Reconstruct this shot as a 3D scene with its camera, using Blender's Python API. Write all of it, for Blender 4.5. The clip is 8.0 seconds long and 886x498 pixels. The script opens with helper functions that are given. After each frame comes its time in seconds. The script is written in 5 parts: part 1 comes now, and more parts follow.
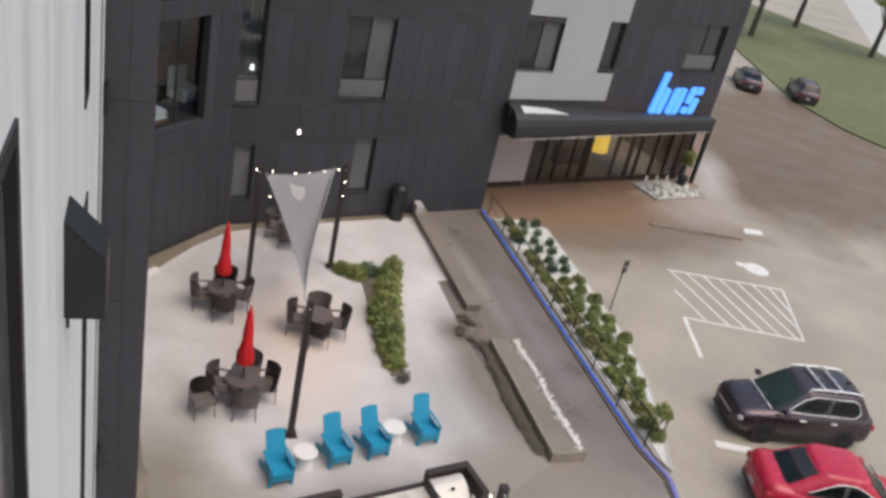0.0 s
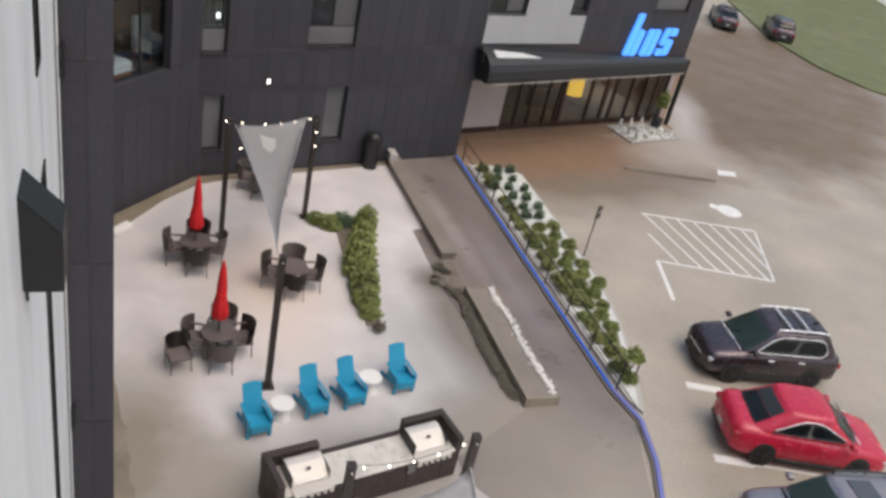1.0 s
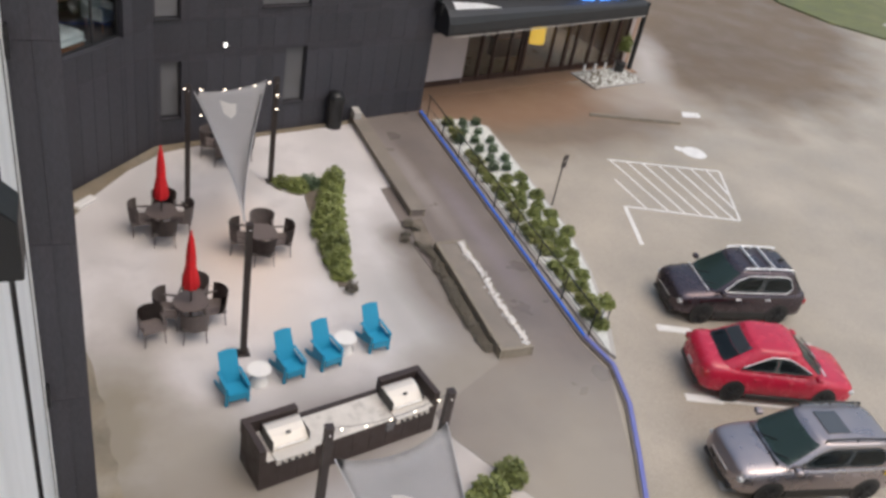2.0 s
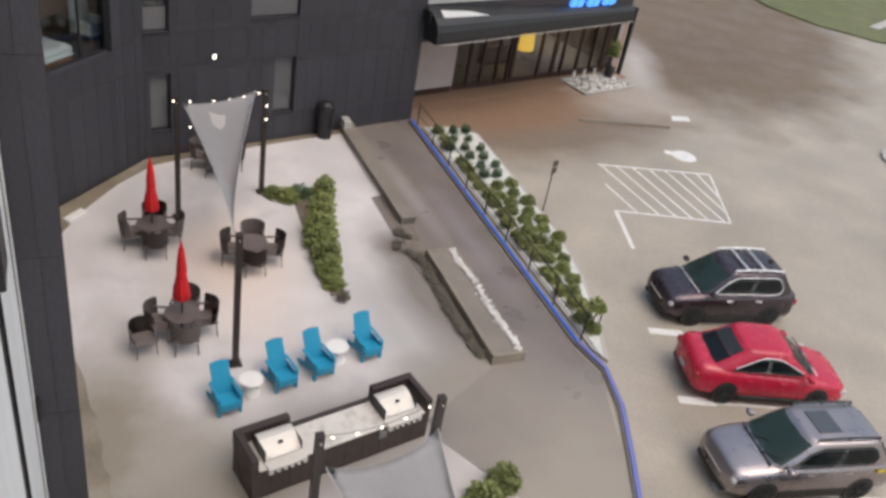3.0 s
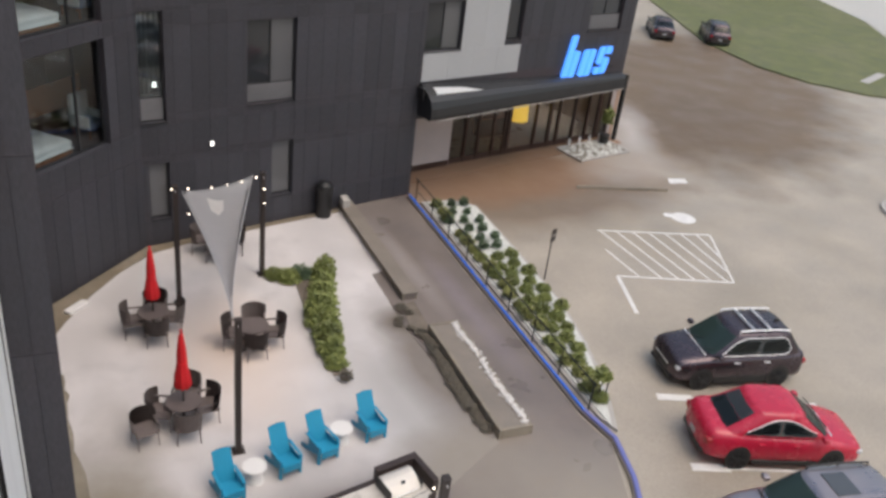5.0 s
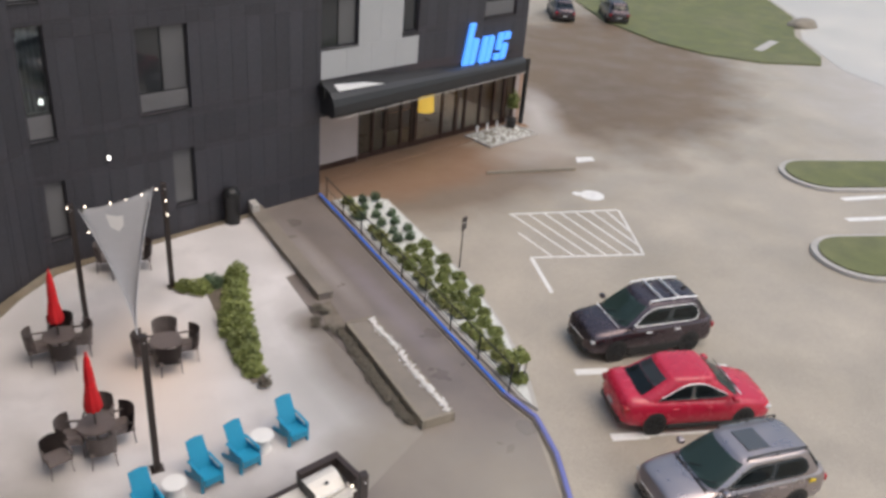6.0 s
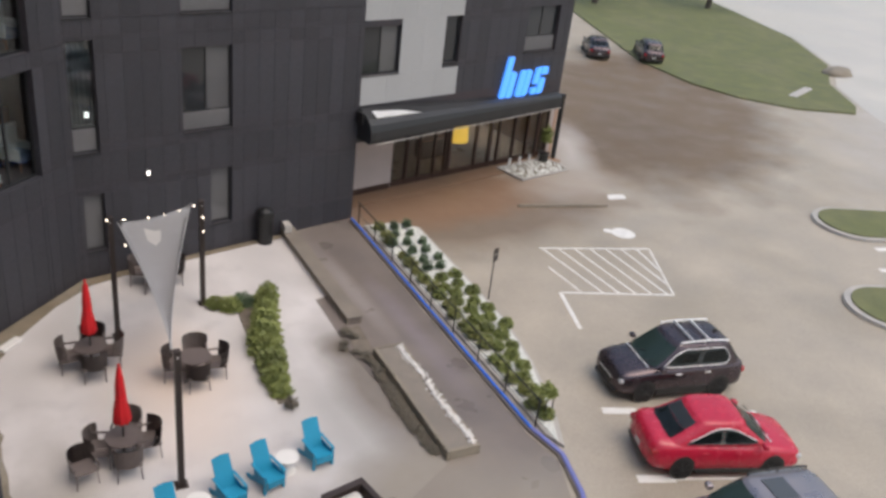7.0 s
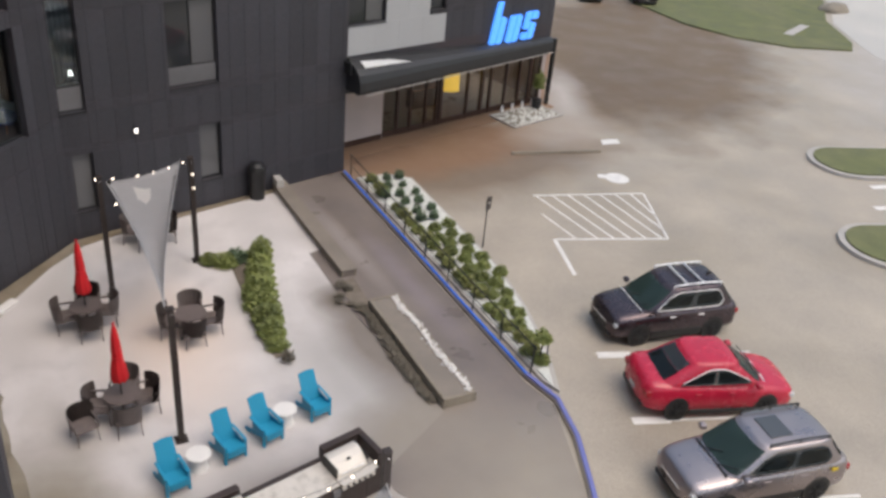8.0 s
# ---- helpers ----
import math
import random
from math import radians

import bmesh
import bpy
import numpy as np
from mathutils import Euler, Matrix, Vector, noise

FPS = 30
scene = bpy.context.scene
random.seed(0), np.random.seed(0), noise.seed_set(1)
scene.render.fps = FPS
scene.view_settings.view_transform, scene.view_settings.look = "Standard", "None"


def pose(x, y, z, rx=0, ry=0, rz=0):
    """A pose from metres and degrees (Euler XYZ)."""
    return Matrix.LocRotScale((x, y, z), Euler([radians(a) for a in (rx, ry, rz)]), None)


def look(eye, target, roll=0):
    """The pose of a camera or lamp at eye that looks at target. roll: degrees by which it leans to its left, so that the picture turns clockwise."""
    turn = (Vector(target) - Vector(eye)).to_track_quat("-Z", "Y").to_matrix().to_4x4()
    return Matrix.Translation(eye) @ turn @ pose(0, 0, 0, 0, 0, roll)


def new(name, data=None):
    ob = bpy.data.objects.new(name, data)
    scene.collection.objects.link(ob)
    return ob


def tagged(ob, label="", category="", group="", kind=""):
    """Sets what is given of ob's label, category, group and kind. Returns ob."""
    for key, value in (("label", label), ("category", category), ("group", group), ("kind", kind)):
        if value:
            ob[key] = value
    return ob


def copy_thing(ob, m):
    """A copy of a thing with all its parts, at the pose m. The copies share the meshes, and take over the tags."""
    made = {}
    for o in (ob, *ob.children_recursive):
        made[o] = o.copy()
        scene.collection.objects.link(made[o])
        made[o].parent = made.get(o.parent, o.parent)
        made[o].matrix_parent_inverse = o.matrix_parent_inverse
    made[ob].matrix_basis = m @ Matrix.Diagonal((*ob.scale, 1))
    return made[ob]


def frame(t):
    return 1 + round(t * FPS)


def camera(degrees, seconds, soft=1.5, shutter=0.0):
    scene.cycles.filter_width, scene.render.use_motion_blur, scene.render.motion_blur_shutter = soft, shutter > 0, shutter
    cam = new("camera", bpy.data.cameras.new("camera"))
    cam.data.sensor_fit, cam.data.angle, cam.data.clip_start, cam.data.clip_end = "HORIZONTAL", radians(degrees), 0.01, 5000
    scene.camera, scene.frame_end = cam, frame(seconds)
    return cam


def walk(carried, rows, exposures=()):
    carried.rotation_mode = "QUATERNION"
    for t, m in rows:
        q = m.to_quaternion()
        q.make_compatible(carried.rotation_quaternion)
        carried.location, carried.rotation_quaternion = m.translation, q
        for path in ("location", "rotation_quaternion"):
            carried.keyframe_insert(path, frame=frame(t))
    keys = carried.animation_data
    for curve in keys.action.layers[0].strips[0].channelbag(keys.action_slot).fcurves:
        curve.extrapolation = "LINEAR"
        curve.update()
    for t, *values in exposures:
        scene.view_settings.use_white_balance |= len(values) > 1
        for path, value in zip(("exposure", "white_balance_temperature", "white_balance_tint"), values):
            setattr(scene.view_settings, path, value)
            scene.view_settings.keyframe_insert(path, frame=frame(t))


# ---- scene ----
cam = camera(55.0, 8.0, soft=3.1, shutter=0.3)
PATH = [
    (0, (-0.796, 0.320, 14.733), (-0.1331, 1.9746, 13.8271), 13.00),
    (0.5, (-0.719, 0.465, 14.899), (-0.0265, 2.0632, 13.9155), 14.33),
    (1, (-0.629, 0.339, 14.984), (0.0811, 1.9106, 13.9706), 13.15),
    (1.5, (-0.506, 0.216, 15.126), (0.2129, 1.7611, 14.0793), 12.26),
    (2, (-0.516, 0.286, 15.188), (0.2464, 1.7754, 14.0922), 11.59),
    (3.3, (-0.331, 0.151, 15.239), (0.44, 1.665, 14.184), 10.1),
    (3.5, (-0.286, 0.195, 15.302), (0.481, 1.732, 14.278), 9.3),
    (4, (-0.206, 0.207, 15.33), (0.558, 1.789, 14.373), 8.0),
    (5.5, (-0.035, 0.063, 15.391), (0.755, 1.642, 14.451), 6.4),
    (6, (0.388, -0.128, 15.448), (1.301, 1.382, 14.507), 4.9),
    (6.5, (0.311, -0.02, 15.481), (1.305, 1.471, 14.592), 7.4),
    (7, (0.016, 0.046, 15.427), (0.898, 1.608, 14.543), 7.0),
    (7.5, (0.086, 0.062, 15.383), (0.925, 1.596, 14.411), 6.4),
    (8, (0.223, -0.022, 15.412), (1.091, 1.486, 14.426), 5.6),
]
walk(cam, [(t, look(eye, target, roll)) for t, eye, target, roll in PATH])

# ---- light ----
world = bpy.data.worlds.new("overcast_sky")
scene.world = world
world.use_nodes = True
wn = world.node_tree.nodes
sky = wn.new("ShaderNodeTexSky")
sky.sky_type = "NISHITA"
sky.sun_disc = False
sky.sun_elevation, sky.sun_rotation = radians(66), radians(150)
sky.air_density, sky.dust_density, sky.ozone_density = 1.6, 4.0, 1.0
world.node_tree.links.new(sky.outputs[0], wn["Background"].inputs[0])
wn["Background"].inputs[1].default_value = 0.165
sun = new("sun", bpy.data.lights.new("sun", "SUN"))
sun.data.energy, sun.data.angle, sun.data.color = 0.95, radians(60), (1.0, 0.93, 0.86)
sun.matrix_world = look((24, 8, 44), (9, 20, 0))
scene.view_settings.exposure = 0.1


# ---- materials ----
def material(name, base, rough=0.6, metal=0.0, spread=0.12, scale=3.0, fine=60.0, bump=0.15, spec=0.5, stretch=(1, 1, 1),
             other=None, other_scale=0.5, other_amount=0.5, rough_spread=0.1, piece=0.0):
    """A procedural surface: base colour varied at two scales, a second colour in stains, fine relief; piece varies single pieces."""
    m = bpy.data.materials.new(name)
    m.use_nodes = True
    n, l = m.node_tree.nodes, m.node_tree.links
    b = n["Principled BSDF"]
    co = n.new("ShaderNodeTexCoord")
    mp = n.new("ShaderNodeMapping")
    mp.inputs["Scale"].default_value = stretch
    l.new(co.outputs["Object"], mp.inputs[0])

    def noise_tex(sc, detail=5.0):
        t = n.new("ShaderNodeTexNoise")
        t.inputs["Scale"].default_value, t.inputs["Detail"].default_value = sc, detail
        l.new(mp.outputs[0], t.inputs["Vector"])
        return t

    big, small = noise_tex(scale), noise_tex(fine, 3.0)
    add = n.new("ShaderNodeMath")
    add.operation = "ADD"
    l.new(big.outputs[0], add.inputs[0])
    l.new(small.outputs[0], add.inputs[1])
    rng = n.new("ShaderNodeMapRange")
    rng.inputs[1].default_value, rng.inputs[2].default_value = 0.7, 1.3
    rng.inputs[3].default_value, rng.inputs[4].default_value = 1 - spread, 1 + spread
    l.new(add.outputs[0], rng.inputs[0])
    colour = n.new("ShaderNodeRGB")
    colour.outputs[0].default_value = (*base, 1)
    source = colour.outputs[0]
    if other:
        st = noise_tex(other_scale, 6.0)
        ramp = n.new("ShaderNodeMapRange")
        ramp.inputs[1].default_value, ramp.inputs[2].default_value = 0.45, 0.65
        ramp.inputs[4].default_value = other_amount
        l.new(st.outputs[0], ramp.inputs[0])
        mix = n.new("ShaderNodeMix")
        mix.data_type = "RGBA"
        l.new(ramp.outputs[0], mix.inputs[0])
        l.new(source, mix.inputs[6])
        mix.inputs[7].default_value = (*other, 1)
        source = mix.outputs[2]
    value = rng.outputs[0]
    if piece:
        info = n.new("ShaderNodeObjectInfo")
        pr = n.new("ShaderNodeMapRange")
        pr.inputs[3].default_value, pr.inputs[4].default_value = 1 - piece, 1 + piece
        l.new(info.outputs["Random"], pr.inputs[0])
        mul = n.new("ShaderNodeMath")
        mul.operation = "MULTIPLY"
        l.new(value, mul.inputs[0])
        l.new(pr.outputs[0], mul.inputs[1])
        value = mul.outputs[0]
    sc = n.new("ShaderNodeVectorMath")
    sc.operation = "SCALE"
    l.new(source, sc.inputs[0])
    l.new(value, sc.inputs["Scale"])
    l.new(sc.outputs[0], b.inputs["Base Color"])
    rr = n.new("ShaderNodeMapRange")
    rr.inputs[1].default_value, rr.inputs[2].default_value = 0.35, 0.65
    rr.inputs[3].default_value, rr.inputs[4].default_value = max(0.02, rough - rough_spread), min(1, rough + rough_spread)
    l.new(big.outputs[0], rr.inputs[0])
    l.new(rr.outputs[0], b.inputs["Roughness"])
    b.inputs["Metallic"].default_value = metal
    b.inputs["Specular IOR Level"].default_value = spec
    if bump:
        bp = n.new("ShaderNodeBump")
        bp.inputs["Strength"].default_value, bp.inputs["Distance"].default_value = bump, 0.01
        l.new(small.outputs[0], bp.inputs["Height"])
        l.new(bp.outputs[0], b.inputs["Normal"])
    return m


def glow(name, colour, strength):
    m = bpy.data.materials.new(name)
    m.use_nodes = True
    b = m.node_tree.nodes["Principled BSDF"]
    b.inputs["Base Color"].default_value = (*colour, 1)
    b.inputs["Emission Color"].default_value = (*colour, 1)
    b.inputs["Emission Strength"].default_value = strength
    return m


def glass(name, colour, rough=0.03):
    """Dark tinted glazing: glossy, seen into only a little."""
    m = bpy.data.materials.new(name)
    m.use_nodes = True
    b = m.node_tree.nodes["Principled BSDF"]
    b.inputs["Base Color"].default_value = (*colour, 1)
    b.inputs["Roughness"].default_value = rough
    b.inputs["IOR"].default_value = 1.5
    b.inputs["Specular IOR Level"].default_value = 0.6
    return m


def clear_glass(name, tint=(0.8, 0.85, 0.85), mixed=0.12):
    m = bpy.data.materials.new(name)
    m.use_nodes = True
    n, l = m.node_tree.nodes, m.node_tree.links
    tr = n.new("ShaderNodeBsdfTransparent")
    tr.inputs[0].default_value = (*tint, 1)
    gl = n.new("ShaderNodeBsdfGlossy")
    gl.inputs["Roughness"].default_value = 0.02
    mx = n.new("ShaderNodeMixShader")
    mx.inputs[0].default_value = mixed
    l.new(tr.outputs[0], mx.inputs[1])
    l.new(gl.outputs[0], mx.inputs[2])
    l.new(mx.outputs[0], n["Material Output"].inputs[0])
    return m


ASPHALT = material("wet_worn_asphalt", (0.38, 0.333, 0.273), 0.55, spread=0.17, scale=0.45, fine=25, bump=0.25, spec=0.3,
                   other=(0.31, 0.27, 0.215), other_scale=0.16, other_amount=0.75, rough_spread=0.15)
CONCRETE = material("pale_patio_concrete", (0.61, 0.57, 0.555), 0.5, spread=0.19, scale=1.1, fine=40, bump=0.15,
                    other=(0.49, 0.46, 0.445), other_scale=0.55, other_amount=0.75, rough_spread=0.2)
RAMP = material("grey_brown_ramp_concrete", (0.190, 0.158, 0.140), 0.45, spread=0.16, scale=0.6, fine=40, bump=0.2,
                other=(0.135, 0.112, 0.106), other_scale=0.45, rough_spread=0.2)
COPING = material("brown_grey_coping", (0.225, 0.192, 0.160), 0.6, spread=0.2, scale=1.5, fine=40, bump=0.25, other=(0.165, 0.14, 0.12), other_scale=0.8)
STONE = material("planter_wall_stone", (0.24, 0.205, 0.16), 0.7, spread=0.2, scale=2, fine=50, bump=0.3, piece=0.1)
CLADDING = material("charcoal_cladding", (0.040, 0.0395, 0.048), 0.62, spread=0.26, scale=0.8, fine=30, bump=0.1, stretch=(1, 1, 0.3), piece=0.14,
                    other=(0.058, 0.041, 0.047), other_scale=0.3, other_amount=0.8)
WHITE_PANEL = material("off_white_cladding", (0.38, 0.38, 0.385), 0.5, spread=0.06, scale=0.7, fine=30, bump=0.06, stretch=(1, 1, 0.15), piece=0.03)
WING_WHITE = material("near_white_cladding", (0.78, 0.78, 0.78), 0.5, spread=0.07, scale=2.5, fine=40, bump=0.08, stretch=(1, 1, 0.06),
                      other=(0.66, 0.66, 0.66), other_scale=1.2, other_amount=0.5)
BLACK = material("black_metal", (0.012, 0.012, 0.013), 0.4, spread=0.15, bump=0.03)
DARK_STEEL = material("dark_brown_steel", (0.035, 0.025, 0.022), 0.45, spread=0.2, scale=4, bump=0.05)
ROOF = material("canopy_membrane", (0.019, 0.019, 0.021), 0.45, spread=0.15, scale=1.0, bump=0.1)
FRAME = material("window_frame_black", (0.02, 0.02, 0.022), 0.45, bump=0.03)
PANE = glass("window_glass", (0.03, 0.032, 0.035))
CURTAIN = material("grey_curtain", (0.22, 0.22, 0.23), 0.9, spread=0.2, scale=1.5, stretch=(6, 6, 0.3), bump=0.1)
CLEAR = clear_glass("clear_glass", (0.8, 0.85, 0.85), 0.06)
PAINT = material("white_road_paint", (0.72, 0.70, 0.67), 0.6, spread=0.12, scale=3, other=(0.6, 0.57, 0.53), other_scale=1.8, other_amount=0.5)
GRASS = material("wet_lawn", (0.125, 0.135, 0.055), 0.85, spread=0.35, scale=0.8, fine=20, bump=0.5, other=(0.17, 0.165, 0.085), other_scale=0.2)
KERB = material("kerb_concrete", (0.42, 0.39, 0.36), 0.6, spread=0.12, bump=0.2)
SOIL = material("bare_soil", (0.20, 0.16, 0.11), 0.8, spread=0.25, scale=1.5, bump=0.4, other=(0.27, 0.23, 0.18), other_scale=0.5)
SOIL_STRIP = material("sandy_soil_strip", (0.235, 0.20, 0.15), 0.8, spread=0.3, scale=1.2, bump=0.4, other=(0.31, 0.275, 0.225), other_scale=0.7, other_amount=0.9)
MULCH = material("dark_wet_mulch", (0.155, 0.126, 0.098), 0.85, spread=0.4, scale=3, fine=35, bump=0.6, other=(0.22, 0.185, 0.15), other_scale=0.8)
GRAVEL = material("white_gravel", (0.58, 0.58, 0.54), 0.7, spread=0.25, scale=8, fine=45, bump=0.6)
BLUE_RAIL = material("blue_rail_paint", (0.15, 0.165, 0.42), 0.4, spread=0.1, bump=0.03)


# ---- building helpers ----
def part(name, bm, mat, parent=None, label="", smooth=False):
    """Links a bmesh as one mesh object, as a part when it has a parent."""
    me = bpy.data.meshes.new(name)
    bmesh.ops.recalc_face_normals(bm, faces=bm.faces)
    bm.to_mesh(me)
    bm.free()
    for m in mat if isinstance(mat, (list, tuple)) else [mat]:
        me.materials.append(m)
    if smooth:
        for p in me.polygons:
            p.use_smooth = True
    ob = new(name, me)
    if parent:
        ob.parent = parent
    if label:
        tagged(ob, label)
    return ob


def thing(name, label, category, m=None, group="", kind=""):
    ob = new(name)
    ob.empty_display_size = 0.2
    if m is not None:
        ob.matrix_world = m
    return tagged(ob, label, category, group, kind)


def box(bm, lo, hi, m=None, bevel=0.0):
    x0, y0, z0 = lo
    x1, y1, z1 = hi
    vs = [bm.verts.new(p) for p in ((x0, y0, z0), (x1, y0, z0), (x1, y1, z0), (x0, y1, z0), (x0, y0, z1), (x1, y0, z1), (x1, y1, z1), (x0, y1, z1))]
    fs = [bm.faces.new([vs[i] for i in f]) for f in ((3, 2, 1, 0), (4, 5, 6, 7), (0, 1, 5, 4), (1, 2, 6, 5), (2, 3, 7, 6), (3, 0, 4, 7))]
    if bevel:
        es = list({e for f in fs for e in f.edges})
        made = bmesh.ops.bevel(bm, geom=es, offset=bevel, segments=2, affect="EDGES", profile=0.5)
        vs = list({v for f in made["faces"] for v in f.verts} | {v for v in vs if v.is_valid})
    if m is not None:
        bmesh.ops.transform(bm, matrix=m, verts=vs)
    return bm


def boxed(lo, hi, m=None, bevel=0.0):
    return box(bmesh.new(), lo, hi, m, bevel)


def rod(bm, a, b, r0, r1=None, n=10):
    """A round bar from a to b."""
    a, b = Vector(a), Vector(b)
    m = Matrix.Translation((a + b) / 2) @ (b - a).to_track_quat("Z", "Y").to_matrix().to_4x4()
    bmesh.ops.create_cone(bm, cap_ends=True, segments=n, radius1=r0, radius2=r0 if r1 is None else r1, depth=(b - a).length, matrix=m)
    return bm


def bar(bm, a, b, w, h):
    """A square bar from a to b."""
    a, b = Vector(a), Vector(b)
    m = Matrix.Translation((a + b) / 2) @ (b - a).to_track_quat("Z", "Y").to_matrix().to_4x4()
    d = (b - a).length / 2
    return box(bm, (-w / 2, -h / 2, -d), (w / 2, h / 2, d), m)


def prism(outline, z0, z1, bm=None):
    """An upright prism on a plan outline."""
    bm = bm or bmesh.new()
    low = [bm.verts.new((x, y, z0)) for x, y in outline]
    top = [bm.verts.new((x, y, z1)) for x, y in outline]
    bm.faces.new(top)
    bm.faces.new(low[::-1])
    for i in range(len(outline)):
        j = (i + 1) % len(outline)
        bm.faces.new((low[i], low[j], top[j], top[i]))
    return bm


def walled(u0, u1, z0, z1, depth, openings):
    """A wall in its own frame: u along, z up, its face at v = 0 and its back at v = depth, with openings (u0, u1, z0, z1) right through."""
    us = sorted({u0, u1, *(o[k] for o in openings for k in (0, 1))})
    zs = sorted({z0, z1, *(o[k] for o in openings for k in (2, 3))})

    def solid(i, j):
        if not (0 <= i < len(us) - 1 and 0 <= j < len(zs) - 1):
            return False
        u, z = (us[i] + us[i + 1]) / 2, (zs[j] + zs[j + 1]) / 2
        return not any(o[0] < u < o[1] and o[2] < z < o[3] for o in openings)

    bm = bmesh.new()
    got = {}

    def v(i, j, k):
        key = (i, j, k)
        if key not in got:
            got[key] = bm.verts.new((us[i], depth * k, zs[j]))
        return got[key]

    for i in range(len(us) - 1):
        for j in range(len(zs) - 1):
            if not solid(i, j):
                continue
            for k in (0, 1):
                bm.faces.new((v(i, j, k), v(i + 1, j, k), v(i + 1, j + 1, k), v(i, j + 1, k)))
            for di, dj, a, b in ((-1, 0, (i, j), (i, j + 1)), (1, 0, (i + 1, j), (i + 1, j + 1)), (0, -1, (i, j), (i + 1, j)), (0, 1, (i, j + 1), (i + 1, j + 1))):
                if not solid(i + di, j + dj):
                    bm.faces.new((v(*a, 0), v(*b, 0), v(*b, 1), v(*a, 1)))
    return bm


def frame_at(x, y, degrees):
    """A wall's frame: u along its face, v into the wall."""
    return pose(x, y, 0, 0, 0, degrees)

RED = material("red_car_paint", (0.47, 0.016, 0.045), 0.24, spread=0.10, bump=0.0, spec=0.6)
PLUM = material("dark_plum_car_paint", (0.095, 0.076, 0.084), 0.26, metal=0.75, spread=0.10, scale=2.0, bump=0.0, spec=0.5)
SILVER = material("silver_grey_car_paint", (0.37, 0.325, 0.325), 0.32, metal=0.85, spread=0.06, scale=2.0, bump=0.0)
PALE_BLUE = material("pale_blue_car_paint", (0.30, 0.36, 0.44), 0.25, metal=0.2, spread=0.05, bump=0.0)
WHITE_CAR = material("white_car_paint", (0.65, 0.65, 0.66), 0.25, spread=0.03, bump=0.0)
CAR_GLASS = glass("car_glass", (0.015, 0.02, 0.02), 0.03)
GREEN_GLASS = glass("windscreen_glass", (0.05, 0.085, 0.075), 0.05)
GREY_GLASS = glass("rear_screen_glass", (0.07, 0.075, 0.08), 0.06)
RUBBER = material("tyre_rubber", (0.018, 0.018, 0.018), 0.8, bump=0.2)
ALLOY = material("wheel_alloy", (0.06, 0.06, 0.063), 0.4, metal=0.6, bump=0.02)
CHROME = material("bright_trim", (0.88, 0.87, 0.86), 0.35, metal=0.15, bump=0.0)
PLASTIC = material("black_plastic", (0.02, 0.02, 0.02), 0.5, bump=0.05)
TAIL = material("tail_lamp_red", (0.35, 0.01, 0.02), 0.15, bump=0.0)
LAMP_GLASS = material("head_lamp_glass", (0.5, 0.5, 0.5), 0.1, bump=0.0)
AMBER = material("amber_sticker", (0.7, 0.5, 0.02), 0.5, bump=0.0)
WICKER = material("dark_brown_wicker", (0.145, 0.117, 0.108), 0.7, spread=0.35, scale=20, fine=120, bump=0.5)
TABLE_TOP = material("grey_brown_table_top", (0.135, 0.108, 0.10), 0.55, spread=0.25, scale=4)
RED_CLOTH = material("red_umbrella_cloth", (0.62, 0.012, 0.018), 0.75, spread=0.15, scale=6, bump=0.1)
BLUE_PLASTIC = material("bright_blue_plastic", (0.014, 0.255, 0.42), 0.45, spread=0.08, scale=6, bump=0.05)
WHITE_PLASTIC = material("white_plastic", (0.75, 0.72, 0.69), 0.45, spread=0.05, bump=0.05)
SAIL = material("pale_grey_sail_cloth", (0.46, 0.45, 0.455), 0.75, spread=0.06, scale=2, fine=90, bump=0.1)
BBQ_WALL = material("dark_brown_island_cladding", (0.040, 0.027, 0.024), 0.55, spread=0.2, scale=4, bump=0.1, piece=0.12)
COUNTER = material("pale_stone_worktop", (0.60, 0.56, 0.51), 0.35, spread=0.12, scale=5, other=(0.42, 0.38, 0.34), other_scale=2)
STEEL = material("brushed_steel", (0.62, 0.575, 0.52), 0.5, metal=0.3, spread=0.08, scale=6, stretch=(1, 12, 1))
LEAF = material("shrub_leaf", (0.19, 0.215, 0.06), 0.6, spread=0.35, scale=2.5, fine=30, bump=0.1, piece=0.22)
LEAF_DARK = material("dark_shrub_leaf", (0.10, 0.145, 0.075), 0.6, spread=0.3, scale=2.5, fine=30, bump=0.1, piece=0.25)
LEAF_OLIVE = material("olive_shrub_leaf", (0.20, 0.205, 0.065), 0.6, spread=0.35, scale=2.5, fine=30, bump=0.1, piece=0.2)
BARK = material("tree_bark", (0.07, 0.055, 0.045), 0.85, spread=0.3, scale=6, bump=0.6)
TERRACOTTA = material("brown_entrance_paving", (0.27, 0.168, 0.108), 0.7, spec=0.2, spread=0.12, scale=0.7, fine=40, other=(0.22, 0.15, 0.10), other_scale=0.35, other_amount=0.8, rough_spread=0.2)
BROWN_FRAME = material("brown_door_frame", (0.050, 0.026, 0.020), 0.4, spread=0.2, bump=0.05)
PINK_WALL = material("pale_pink_plaster", (0.45, 0.38, 0.36), 0.7, spread=0.08, scale=1.2, bump=0.15)
LOBBY = material("lobby_wall", (0.40, 0.26, 0.19), 0.6, spread=0.3, scale=1.0, stretch=(2, 2, 0.3))
ROOM_DIM = material("dim_room_surface", (0.045, 0.032, 0.036), 0.8)
CHAIR_BLUE = material("blue_grey_upholstery", (0.20, 0.24, 0.38), 0.8, spread=0.15, scale=6)
